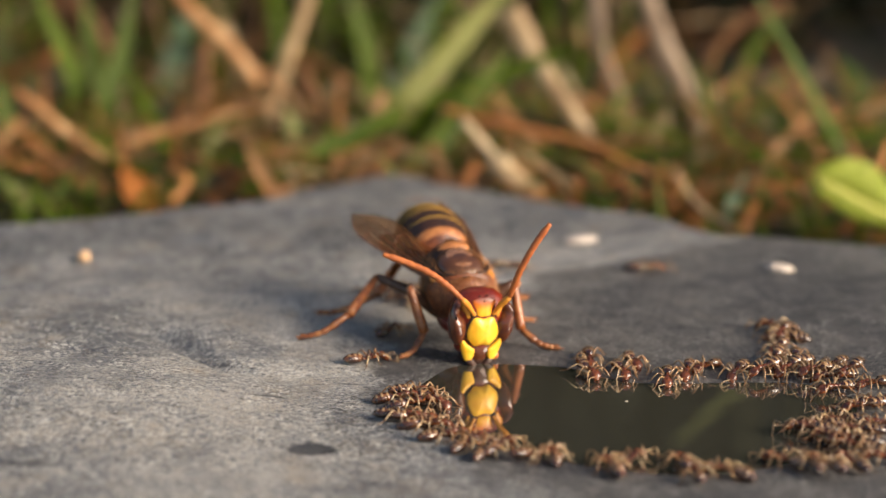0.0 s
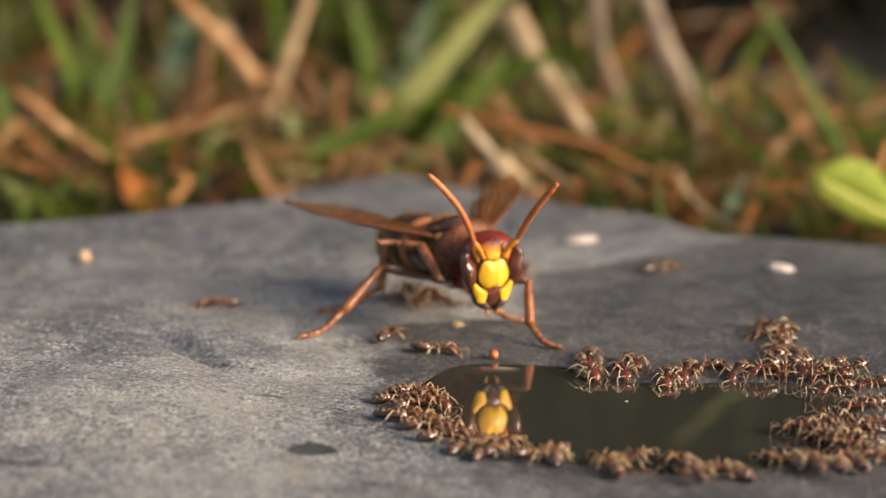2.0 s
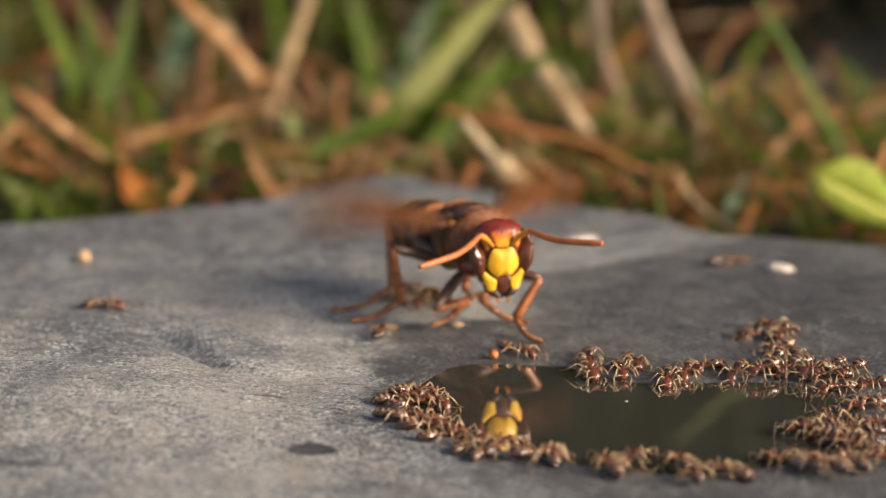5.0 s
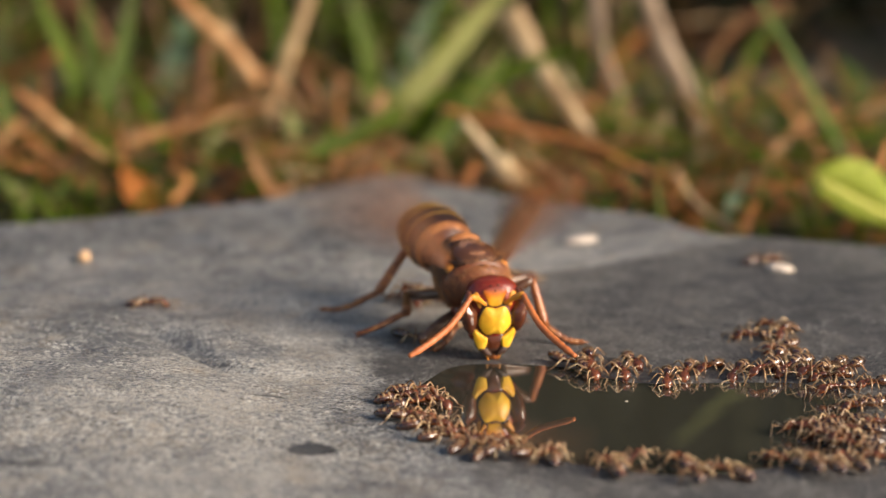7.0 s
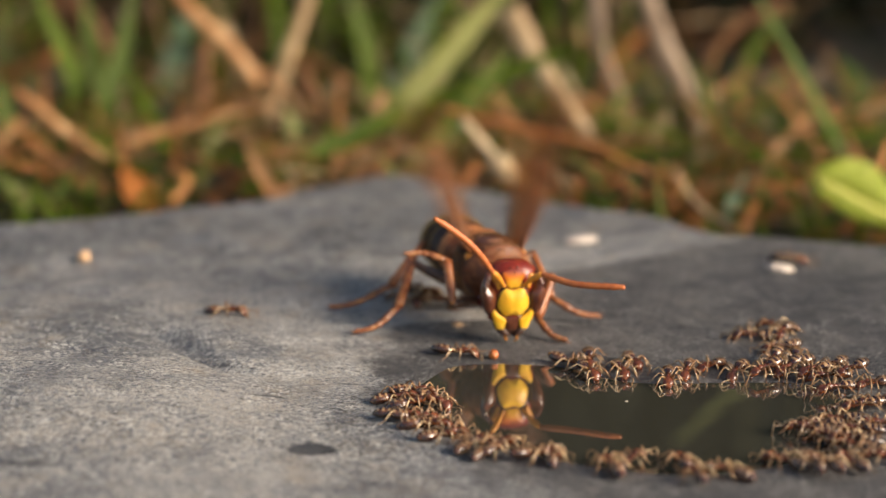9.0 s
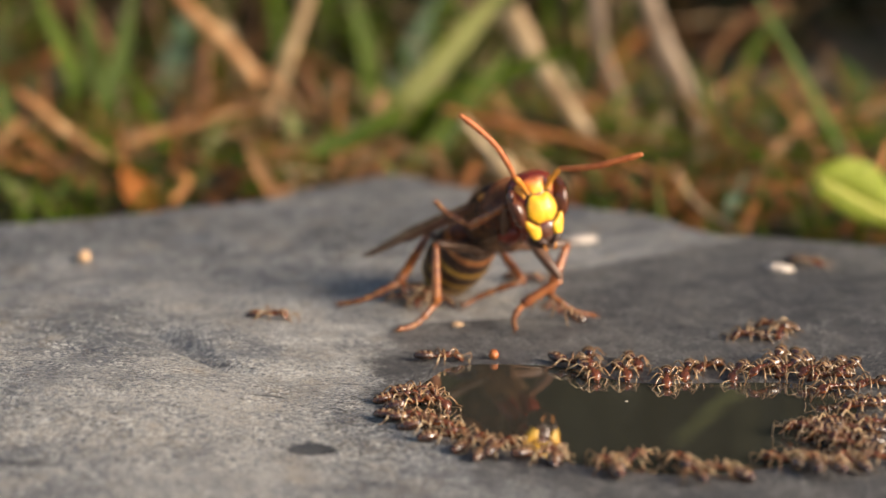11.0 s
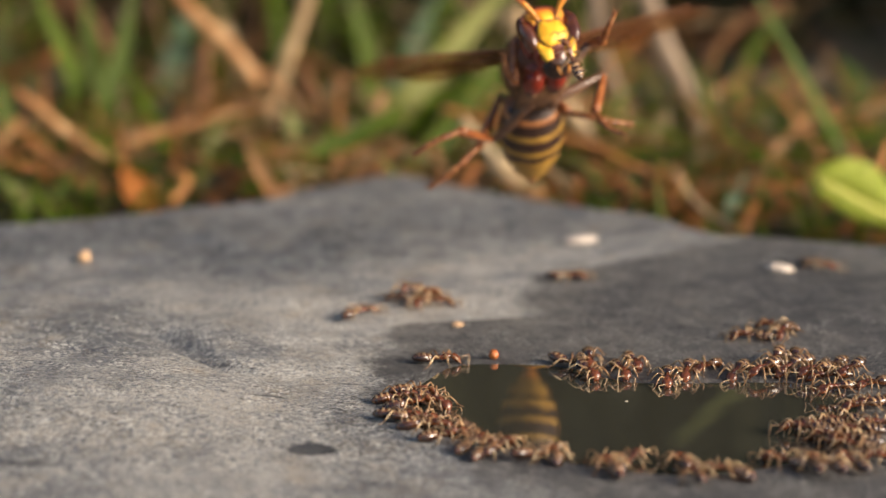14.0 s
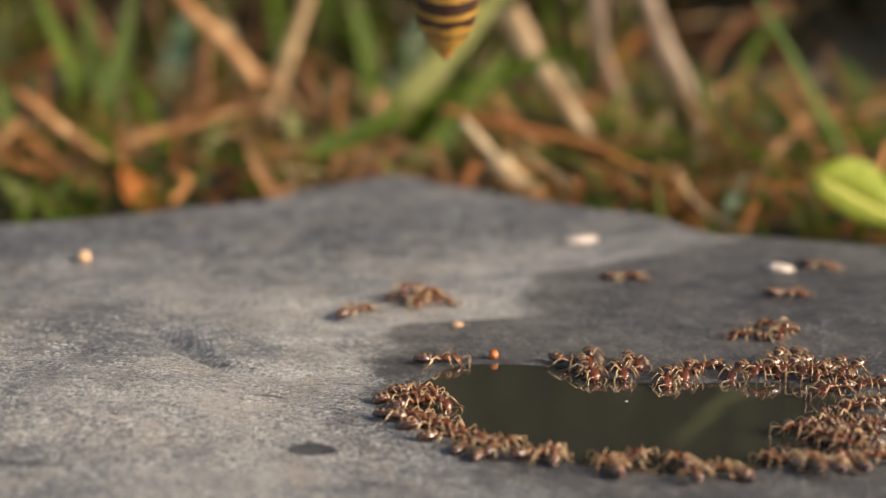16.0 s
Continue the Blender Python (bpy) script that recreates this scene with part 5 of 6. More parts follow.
        leg = part("leg", femur, THIGH, h, "red-brown leg with an orange foot")
        tib = part("tibia", tapered(tl, 0.31, 0.46, 0.12, spikes=14, spike_len=0.32), SHIN, leg)
        tar = part("tarsus", tarsus_bm(sl - 0.4, 0.33), FOOT, leg)
        legs[key] = (leg, tib, tar)
    # wings: veined membranes, two on each side
    wings = []
    for s in (1, -1):
        for name, span, chord, root in (("forewing", 15.5, 3.7, 0.0), ("hindwing", 10.5, 3.2, -1.5)):
            wings.append((wing(name, span, chord, s, h), s, root))
    return h, head, ab, feelers, legs, wings


def wing(name, span, chord, s, parent):
    bm = bmesh.new()
    nu, nv = 26, 30

    def spot(u, v):
        lead = 0.55 * math.sin(math.pi * u) * chord * 0.18 + 0.25
        w = chord * (0.16 + 0.84 * math.sin(math.pi * (0.04 + 0.62 * u)) ** 1.2) * (1 if u < 0.66 else max(0.05, 1 - ((u - 0.66) / 0.34) ** 2.4))
        return Vector((s * span * u, lead - w * v - (chord * 0.42 * ((u - 0.72) / 0.28) ** 2 if u > 0.72 else 0), 0.10 * math.sin(v * 9 + u * 3) + 0.05 * math.sin(v * 40) + 0.25 * math.sin(math.pi * u) * (v - 0.5)))
    top = [[bm.verts.new(spot(i / nu, j / nv)) for j in range(nv + 1)] for i in range(nu + 1)]
    for a, b in zip(top, top[1:]):
        for k in range(nv):
            bm.faces.new((a[k], a[k + 1], b[k + 1], b[k]))
    bmesh.ops.solidify(bm, geom=bm.faces[:], thickness=0.02)
    ob = part(name, bm, MEMBRANE, parent, "smoky amber wing with brown veins")
    for v0, v1, u1, r in ((0.0, 0.02, 0.86, 0.15), (0.12, 0.2, 0.92, 0.07), (0.3, 0.42, 0.9, 0.07), (0.5, 0.62, 0.82, 0.06), (0.75, 0.85, 0.7, 0.05)):
        line = [spot(0.02 + (u1 - 0.02) * i / 9, v0 + (v1 - v0) * i / 9) + Vector((0, 0, 0.03)) for i in range(10)]
        part("vein", tube(line, [r * (1.2 - 0.08 * i) for i in range(10)], 5), VEIN, ob)
    for u, va, vb in ((0.42, 0.04, 0.34), (0.6, 0.16, 0.55), (0.72, 0.04, 0.42), (0.5, 0.36, 0.78)):
        part("vein", tube([spot(u + 0.05 * k / 3, va + (vb - va) * k / 3) + Vector((0, 0, 0.03)) for k in range(4)], 0.05, 5), VEIN, ob)
    return ob


hornet, hornet_head, hornet_abdomen, hornet_feelers, hornet_legs, hornet_wings = build_hornet()


# ---- the ants ----
def ant_leg_bm(side, reach, fore, seed):
    rng = random.Random(seed)
    knee = Vector((side * reach * 0.45, fore * 0.45, 0.50 + rng.uniform(-0.16, 0.22)))
    ankle = Vector((side * reach * 0.85, fore * 0.95, -0.20))
    toe = Vector((side * reach * 1.15, fore * 1.35, -0.38))
    bm = tube(curve_points([(0, 0, 0), knee * 0.55 + Vector((0, 0, 0.06)), knee], 3), [0.05, 0.075, 0.092, 0.092, 0.082, 0.062, 0.048], 6)
    tube(curve_points([knee, knee.lerp(ankle, 0.5) + Vector((side * 0.05, 0, 0.03)), ankle], 2), [0.042, 0.058, 0.064, 0.056, 0.040], 6, bm)
    tube([ankle, ankle.lerp(toe, 0.5), toe], [0.040, 0.034, 0.02], 5, bm)
    for k in range(5):
        p = knee.lerp(ankle, rng.uniform(0.1, 0.95))
        tube([p, p + Vector((rng.uniform(-1, 1), rng.uniform(-1, 1), rng.uniform(-0.3, 1))).normalized() * 0.16], [0.012, 0.004], 3, bm)
    return bm


def gaster_bm(slim):
    """Four overlapping dark rings; pale downy rear margins, kept to the top as painted sun sheen."""
    bm = bmesh.new()
    cuts, wide = (0.05, -0.40, -0.88, -1.28, -1.66), (0.20, 0.44, 0.50, 0.39, 0.08)
    for i in range(4):
        y0, y1, w0, w1 = cuts[i] + 0.04, cuts[i + 1], wide[i], wide[i + 1]
        sec = []
        for r in range(6):
            f = r / 5
            w = (w0 + (w1 - w0) * (math.sin(f * math.pi / 2) if i < 2 else f ** 1.6)) * slim * (1.0 + 0.035 * (f > 0.5)) * (0.97 if r == 0 else 1.0)
            sec.append((y0 + (y1 - y0) * (f if r < 4 else (0.84, 1.0)[r - 4]), w, w * 0.86, 0, -0.03 * i))
        barrel(sec, 16, bm=bm, mats=lambda row, k: 1 if row >= 3 and i < 3 and 1 < k < 7 else 0)
    return bm


def build_ant(seed, gaster=1.0):
    """Head forward on +y; the feet stand on z = 0."""
    rng = random.Random(seed)
    a = new("ant")
    z = 0.46
    part("thorax", barrel([(-0.72, 0.07, 0.08, 0, z - 0.04), (-0.60, 0.12, 0.22, 0, z + 0.04), (-0.50, 0.08, 0.10, 0, z - 0.04), (-0.36, 0.17, 0.19, 0, z + 0.02), (-0.15, 0.22, 0.24, 0, z + 0.06), (0.02, 0.19, 0.19, 0, z + 0.03), (0.22, 0.26, 0.25, 0, z + 0.08), (0.5, 0.29, 0.28, 0, z + 0.12), (0.75, 0.21, 0.22, 0, z + 0.08), (0.9, 0.10, 0.11, 0, z + 0.04)], 14), ANT_BROWN, a)
    g = part("gaster", gaster_bm(0.92 + 0.10 * rng.random()), (ANT_DARK, ANT_BAND), a, "", at(0, -0.72, z + 0.04, rng.uniform(-10, 10), 0, rng.uniform(-10, 10)))
    g.scale = (gaster, gaster, gaster)
    part("hair", hairs(bmesh.new(), (0, -0.75, -0.05), (0.52, 0.82, 0.48), 36, 0.20, 0.009, seed), ANT_BAND, g)
    hd = part("head", barrel([(-0.34, 0.12, 0.1), (-0.28, 0.36, 0.22), (-0.02, 0.47, 0.30), (0.25, 0.42, 0.28), (0.5, 0.28, 0.19), (0.64, 0.12, 0.1)], 14), ANT_BROWN, a, "", at(0, 1.18, z + 0.02, rng.uniform(-42, -20), 0, rng.uniform(-18, 18)))
    for s in (-1, 1):
        part("eye", egg(0.06, 0.1, 0.09, (0.40 * s, 0.1, 0.13), 8, 5), EYE, hd)
        part("mandible", tube([(0.16 * s, 0.5, -0.04), (0.18 * s, 0.72, -0.06), (0.02 * s, 0.84, -0.06)], [0.08, 0.07, 0.02], 5), ANT_BROWN, hd)
        e = rng.uniform(0.45, 1.05)
        part("antenna", tube(curve_points([(0.12 * s, 0.38, 0.18), (0.5 * s, 0.75, 0.62), (0.72 * s, 0.95, 0.70), (0.75 * e * s, 1.35, 0.30), (0.6 * e * s, 1.75, -0.05)], 3), [0.03, 0.036, 0.04, 0.042, 0.042, 0.042, 0.046, 0.05, 0.052, 0.054, 0.054, 0.046, 0.028], 6), ANT_LEG, hd)
        for k, (y, fore, reach) in enumerate(((0.5, 0.95, 1.05), (0.2, 0.05, 1.25), (-0.1, -1.15, 1.3))):
            part("leg", ant_leg_bm(s, reach * rng.uniform(0.85, 1.12), fore * rng.uniform(0.75, 1.2), seed * 10 + k + (3 if s > 0 else 0)), ANT_LEG, a, "", at(0.14 * s, y, z - 0.04, 0, 0, rng.uniform(-14, 14)))
    return a


ANT_LABEL = "small brown ant with pale bristly legs, drinking at the puddle"
ant_kinds = [build_ant(k, 1.0 + 0.07 * (k % 3)) for k in range(8)]
for k_ in ant_kinds:
    tagged(k_, ANT_LABEL, "ant", "ants round the puddle")
    k_.scale = (1.0, 1.0, 1.0)
ant_count = [0]


def place_ant(x, y, turn, z=0.04, tip=0.0, roll=0.0, label=""):
    """Puts an ant on the stone; the first few use the built ones, the rest are copies."""
    k = ant_count[0]
    ant_count[0] += 1
    m = at(x, y, z + stone_z(x, y), tip, roll, turn)
    if k < len(ant_kinds):
        ob = ant_kinds[k]
        ob.matrix_basis = m @ Matrix.Diagonal((*ob.scale, 1))
    else:
        ob = copy_thing(ant_kinds[(k * 7 + k // 5) % len(ant_kinds)], m)
    if label:
        tagged(ob, label)
    return ob


rng_ = random.Random(5)
NEAR_RIM = [(-3.4, 133.9, -85), (-2.1, 135.6, -95), (-2.2, 132.6, -80), (-3.1, 129.5, -85), (-2.0, 129.3, -75), (-1.0, 127.5, -80), (-0.6, 133.4, -120), (0.4, 125.5, -62), (2.1, 123.7, -60), (3.2, 122.4, -45), (4.3, 122.7, -25), (7.0, 121.3, -50), (8.0, 121.4, -8), (11.8, 118.8, 12), (13.6, 120.0, -14), (17.0, 119.6, -12), (17.7, 117.2, 4), (19.9, 117.9, 35), (24.3, 119.9, 24), (26.3, 119.0, -10), (27.1, 118.4, 10), (29.0, 119.7, 24), (30.1, 122.7, 44)]
FAR_RIM = [(29.2, 142.0, -229), (27.9, 142.9, -224), (26.4, 139.9, -228), (30.1, 151.2, -215), (24.3, 140.5, -221), (22.1, 141.7, -210), (20.2, 140.5, -206), (18.4, 139.0, -200), (16.1, 142.9, -184), (14.8, 140.8, -179), (12.5, 144.0, -170), (12.1, 140.5, -164)]
RIM_END = [(31.6, 122.2, 66), (31.6, 120.2, 60), (30.0, 123.7, 68), (28.9, 124.9, 71), (28.4, 127.4, 80), (30.2, 128.7, 86), (32.5, 131.3, -265), (33.9, 132.3, -262), (34.7, 136.9, -250), (33.4, 139.6, -242), (32.5, 142.0, -235), (31.3, 135.5, -251), (30.5, 139.9, -237)]
CROWD = [(27.2, 126.2, 70), (31.0, 126.4, 100), (33.2, 127.6, 80), (28.6, 140.9, -210), (31.6, 139.0, -250), (29.8, 143.6, -190)]
rim_ants = []
for x_, y_, a_ in NEAR_RIM + FAR_RIM + RIM_END + CROWD:
    stack = 0.0 + (0.5 * rng_.random() if x_ > 26 else 0.15 * rng_.random())
    rim_ants.append((place_ant(x_, y_, a_ + rng_.uniform(-20, 20), stack, rng_.uniform(-8, 5), rng_.uniform(-8, 8)), x_, y_))
HUDDLE = [(-3.9, 163.3, 80, 0.04, 6, "dark ant crouched on dry stone"), (-2.5, 163.9, 100, 0.5, 14, "rust-brown ant standing still on dry stone"), (-1.9, 162.7, -60, 0.9, -12, "dark red ant on top of the huddled ants"),
          (-3.1, 162.7, 150, 1.1, 16, "rust-brown ant clambering over another on dry stone"), (-0.7, 162.5, -85, 0.04, -6, "dark red ant huddled on dry stone"), (-2.2, 162.3, 170, 0.04, 4, "dark ant crouched on dry stone")]
for x_, y_, a_, z_, tip_, text_ in HUDDLE:
    place_ant(x_, y_, a_, z_, tip_, label=text_)
place_ant(29.8, 153.4, 70, 0.04, label="brown ant waiting behind the others")


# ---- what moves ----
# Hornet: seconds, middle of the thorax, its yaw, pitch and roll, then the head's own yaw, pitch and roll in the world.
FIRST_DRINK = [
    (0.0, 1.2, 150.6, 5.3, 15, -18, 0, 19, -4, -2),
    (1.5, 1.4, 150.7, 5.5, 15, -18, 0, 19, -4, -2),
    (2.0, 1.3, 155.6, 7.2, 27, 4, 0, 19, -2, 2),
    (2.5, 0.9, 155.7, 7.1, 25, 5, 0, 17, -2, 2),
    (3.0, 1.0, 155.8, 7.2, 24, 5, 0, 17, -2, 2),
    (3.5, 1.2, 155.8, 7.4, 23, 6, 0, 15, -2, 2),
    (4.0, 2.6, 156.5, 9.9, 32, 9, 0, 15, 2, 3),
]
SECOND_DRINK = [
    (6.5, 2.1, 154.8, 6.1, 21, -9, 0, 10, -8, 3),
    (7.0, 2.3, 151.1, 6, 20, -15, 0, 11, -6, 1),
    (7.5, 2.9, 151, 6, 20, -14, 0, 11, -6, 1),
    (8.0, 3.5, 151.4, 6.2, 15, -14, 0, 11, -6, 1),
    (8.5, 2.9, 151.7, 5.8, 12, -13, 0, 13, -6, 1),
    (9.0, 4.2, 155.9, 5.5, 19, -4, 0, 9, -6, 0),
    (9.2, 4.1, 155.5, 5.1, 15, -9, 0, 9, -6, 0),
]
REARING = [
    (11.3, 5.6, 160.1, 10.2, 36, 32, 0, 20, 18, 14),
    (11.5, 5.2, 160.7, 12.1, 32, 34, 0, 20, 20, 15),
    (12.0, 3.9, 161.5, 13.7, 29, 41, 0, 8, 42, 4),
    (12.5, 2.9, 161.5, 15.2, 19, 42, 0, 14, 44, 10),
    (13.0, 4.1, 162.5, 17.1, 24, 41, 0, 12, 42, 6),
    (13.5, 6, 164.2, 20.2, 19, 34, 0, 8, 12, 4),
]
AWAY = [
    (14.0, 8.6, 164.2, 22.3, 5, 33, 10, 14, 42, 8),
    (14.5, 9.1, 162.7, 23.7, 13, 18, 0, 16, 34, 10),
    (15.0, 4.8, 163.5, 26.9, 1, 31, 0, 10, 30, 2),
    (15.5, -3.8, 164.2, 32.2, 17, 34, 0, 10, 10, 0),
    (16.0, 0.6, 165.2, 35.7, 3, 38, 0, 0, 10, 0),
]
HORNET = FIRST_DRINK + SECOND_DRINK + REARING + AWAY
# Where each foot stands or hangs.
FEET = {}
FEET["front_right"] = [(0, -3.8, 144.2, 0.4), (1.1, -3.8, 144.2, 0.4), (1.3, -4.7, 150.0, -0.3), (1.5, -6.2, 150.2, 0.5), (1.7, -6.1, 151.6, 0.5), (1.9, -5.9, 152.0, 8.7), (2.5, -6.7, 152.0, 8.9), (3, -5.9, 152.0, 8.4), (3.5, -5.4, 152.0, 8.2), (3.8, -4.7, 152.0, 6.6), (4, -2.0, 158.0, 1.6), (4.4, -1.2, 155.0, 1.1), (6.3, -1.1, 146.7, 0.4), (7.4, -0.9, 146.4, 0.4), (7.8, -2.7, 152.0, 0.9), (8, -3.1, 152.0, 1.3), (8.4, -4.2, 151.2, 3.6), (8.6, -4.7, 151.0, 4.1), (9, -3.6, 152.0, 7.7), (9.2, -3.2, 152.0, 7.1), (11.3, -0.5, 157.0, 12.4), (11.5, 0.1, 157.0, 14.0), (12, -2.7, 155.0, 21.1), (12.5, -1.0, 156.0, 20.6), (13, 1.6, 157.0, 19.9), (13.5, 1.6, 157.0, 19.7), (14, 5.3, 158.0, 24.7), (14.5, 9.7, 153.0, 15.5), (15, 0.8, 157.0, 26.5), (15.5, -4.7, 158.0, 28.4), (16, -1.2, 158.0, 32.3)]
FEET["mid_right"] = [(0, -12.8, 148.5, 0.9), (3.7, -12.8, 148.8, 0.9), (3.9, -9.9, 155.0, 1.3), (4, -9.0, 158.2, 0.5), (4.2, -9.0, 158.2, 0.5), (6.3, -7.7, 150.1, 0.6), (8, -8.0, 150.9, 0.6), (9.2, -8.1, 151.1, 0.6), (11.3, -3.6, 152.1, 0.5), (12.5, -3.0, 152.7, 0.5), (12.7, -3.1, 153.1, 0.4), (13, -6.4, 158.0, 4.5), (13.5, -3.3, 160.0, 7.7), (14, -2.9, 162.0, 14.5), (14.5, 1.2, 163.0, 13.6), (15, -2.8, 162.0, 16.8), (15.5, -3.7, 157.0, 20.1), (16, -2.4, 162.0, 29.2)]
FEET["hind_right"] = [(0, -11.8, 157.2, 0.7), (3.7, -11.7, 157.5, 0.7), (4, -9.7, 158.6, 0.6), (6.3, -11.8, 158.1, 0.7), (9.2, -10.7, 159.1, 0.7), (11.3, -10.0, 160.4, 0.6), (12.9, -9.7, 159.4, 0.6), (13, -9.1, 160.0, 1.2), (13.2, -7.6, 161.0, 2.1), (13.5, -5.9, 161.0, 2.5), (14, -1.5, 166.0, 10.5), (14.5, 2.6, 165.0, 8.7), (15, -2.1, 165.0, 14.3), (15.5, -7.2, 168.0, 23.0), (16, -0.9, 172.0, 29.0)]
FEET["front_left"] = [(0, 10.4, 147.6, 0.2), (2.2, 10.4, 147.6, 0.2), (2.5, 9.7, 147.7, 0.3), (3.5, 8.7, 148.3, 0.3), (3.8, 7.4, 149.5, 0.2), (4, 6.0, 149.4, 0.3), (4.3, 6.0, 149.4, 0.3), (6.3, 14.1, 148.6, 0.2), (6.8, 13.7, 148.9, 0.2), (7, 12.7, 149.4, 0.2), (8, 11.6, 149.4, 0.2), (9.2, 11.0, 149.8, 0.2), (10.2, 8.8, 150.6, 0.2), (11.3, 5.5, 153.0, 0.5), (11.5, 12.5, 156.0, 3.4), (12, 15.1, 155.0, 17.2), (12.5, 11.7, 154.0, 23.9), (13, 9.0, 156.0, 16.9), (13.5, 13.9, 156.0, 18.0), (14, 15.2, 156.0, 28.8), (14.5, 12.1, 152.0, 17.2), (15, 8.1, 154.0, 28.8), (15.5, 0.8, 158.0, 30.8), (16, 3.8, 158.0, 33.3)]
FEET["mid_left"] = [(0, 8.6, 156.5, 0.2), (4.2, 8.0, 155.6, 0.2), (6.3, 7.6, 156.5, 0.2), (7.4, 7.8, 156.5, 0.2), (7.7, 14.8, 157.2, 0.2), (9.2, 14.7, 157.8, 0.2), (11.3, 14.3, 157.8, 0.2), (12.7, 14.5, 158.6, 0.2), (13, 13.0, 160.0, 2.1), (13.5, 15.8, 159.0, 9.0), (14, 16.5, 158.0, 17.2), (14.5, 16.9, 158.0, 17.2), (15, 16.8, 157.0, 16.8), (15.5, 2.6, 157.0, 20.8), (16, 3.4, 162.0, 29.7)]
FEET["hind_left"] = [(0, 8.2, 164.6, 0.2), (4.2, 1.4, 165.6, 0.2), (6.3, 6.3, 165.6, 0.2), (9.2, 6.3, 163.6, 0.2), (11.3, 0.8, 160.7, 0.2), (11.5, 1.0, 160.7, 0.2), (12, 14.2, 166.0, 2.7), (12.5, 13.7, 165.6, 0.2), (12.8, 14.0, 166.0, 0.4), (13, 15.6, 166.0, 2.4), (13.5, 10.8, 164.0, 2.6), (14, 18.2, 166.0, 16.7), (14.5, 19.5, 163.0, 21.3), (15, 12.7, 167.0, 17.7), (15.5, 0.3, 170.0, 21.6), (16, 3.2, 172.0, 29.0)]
# Which way the feelers point, the right one first.
ANTENNAE = [(0, -0.81, -0.02, 0.59, 0.45, -0.26, 0.84), (1.5, -0.79, -0.02, 0.62, 0.40, -0.26, 0.87), (2, -0.46, -0.31, 0.82, 0.42, -0.48, 0.72), (2.5, -0.69, -0.37, 0.70, 0.68, -0.27, 0.68), (3.5, -0.69, -0.57, 0.64, 0.54, -0.43, 0.72), (4, -0.67, -0.61, 0.43, 0.74, -0.38, 0.56), (6.3, -0.45, -0.69, -0.56, 0.57, -0.71, -0.41), (7, -0.70, -0.60, -0.38, 0.60, -0.71, -0.37), (7.2, -0.74, -0.67, 0.02, 0.60, -0.73, -0.33), (7.5, -0.72, -0.55, 0.46, 0.60, -0.76, -0.26), (8, -0.73, -0.62, 0.43, 0.79, -0.58, -0.02), (8.5, -0.70, -0.53, 0.57, 0.85, -0.46, 0.16), (9, -0.67, -0.40, 0.78, 0.88, -0.47, 0.08), (11.3, -0.60, -0.18, 0.78, 0.88, -0.26, 0.40), (11.5, -0.58, -0.15, 0.80, 0.90, -0.30, 0.31), (12, -0.79, -0.21, 0.58, 0.74, -0.35, 0.58), (12.5, -0.83, -0.37, 0.41, 0.65, -0.29, 0.70), (13.5, -0.70, -0.56, 0.45, 0.81, -0.22, 0.55), (14, -0.71, -0.50, 0.49, 0.48, -0.32, 0.82), (16, -0.77, -0.47, 0.42, 0.48, -0.32, 0.82)]
# Wings: seconds, sweep back, lift, half the beat.
WINGS = [(0, 80, -8, 0), (1.6, 80, -8, 0), (1.8, 62, 2, 0), (2.0, 44, 10, 0), (2.3, 14, 0, 20), (4.0, 10, 0, 24), (4.6, 30, 5, 25), (6.2, 8, 3, 12), (6.5, 2, 6, 2), (6.8, 20, 25, 40),
         (7.0, 24, 35, 43), (7.5, 15, 62, 20), (7.8, 8, 5, 20), (8.0, 6, -6, 8), (8.6, 8, -6, 8), (9.0, 12, 66, 18), (9.3, 40, 30, 20), (9.8, 78, -7, 0), (11.2, 74, -6, 0), (11.5, 25, 22, 16), (12.0, 6, -4, 9), (13.0, 2, -6, 5), (13.8, 0, -2, 8), (14.0, -4, 4, 3), (14.2, 0, -2, 8), (16.0, 2, 2, 10)]
# How far the wings pitch nose-up besides.
WING_PITCH = [(0, 38), (1.6, 38), (2.0, 26), (2.3, 0), (6.0, 0), (6.3, 125), (6.6, 125), (6.8, 0), (7.7, 0), (7.9, 105), (8.7, 105), (8.9, 0), (9.5, 0), (9.9, 38), (10.9, 38), (11.2, 0), (11.4, 45), (14.6, 45), (15.0, 30), (16, 30)]
# Walking ants: seconds, place, heading.
ANT_ROVER = [(0, -6.3, 165.9, 85), (0.3, -8.1, 166.6, 85), (0.6, -10.2, 167.0, 88), (0.9, -11.9, 167.0, 92), (1.2, -15.4, 166.4, 108), (1.6, -18.3, 164.7, 125), (2, -21.1, 158.4, 110), (2.5, -25.1, 157.0, 110), (3, -25.9, 156.6, 115), (3.5, -28.5, 155.4, 46), (4, -31.6, 158.3, 46), (4.2, -31.9, 158.3, 215), (5.3, -30.7, 156.7, 286), (6.5, -29.3, 157.1, 287), (7, -27.0, 157.8, 278), (7.5, -25.1, 158.0, 264), (8, -23.1, 157.9, 240), (8.5, -22.0, 157.2, 238), (9, -19.5, 155.6, 261), (11.3, -15.1, 154.9, 262), (11.5, -13.8, 154.8, 294), (12, -11.8, 155.7, 299), (12.5, -10.8, 156.2, 321), (13, -10.1, 157.1, 311), (13.5, -8.3, 158.6, 311), (14, -7.5, 158.4, 311), (16, -8.0, 158.5, 311)]
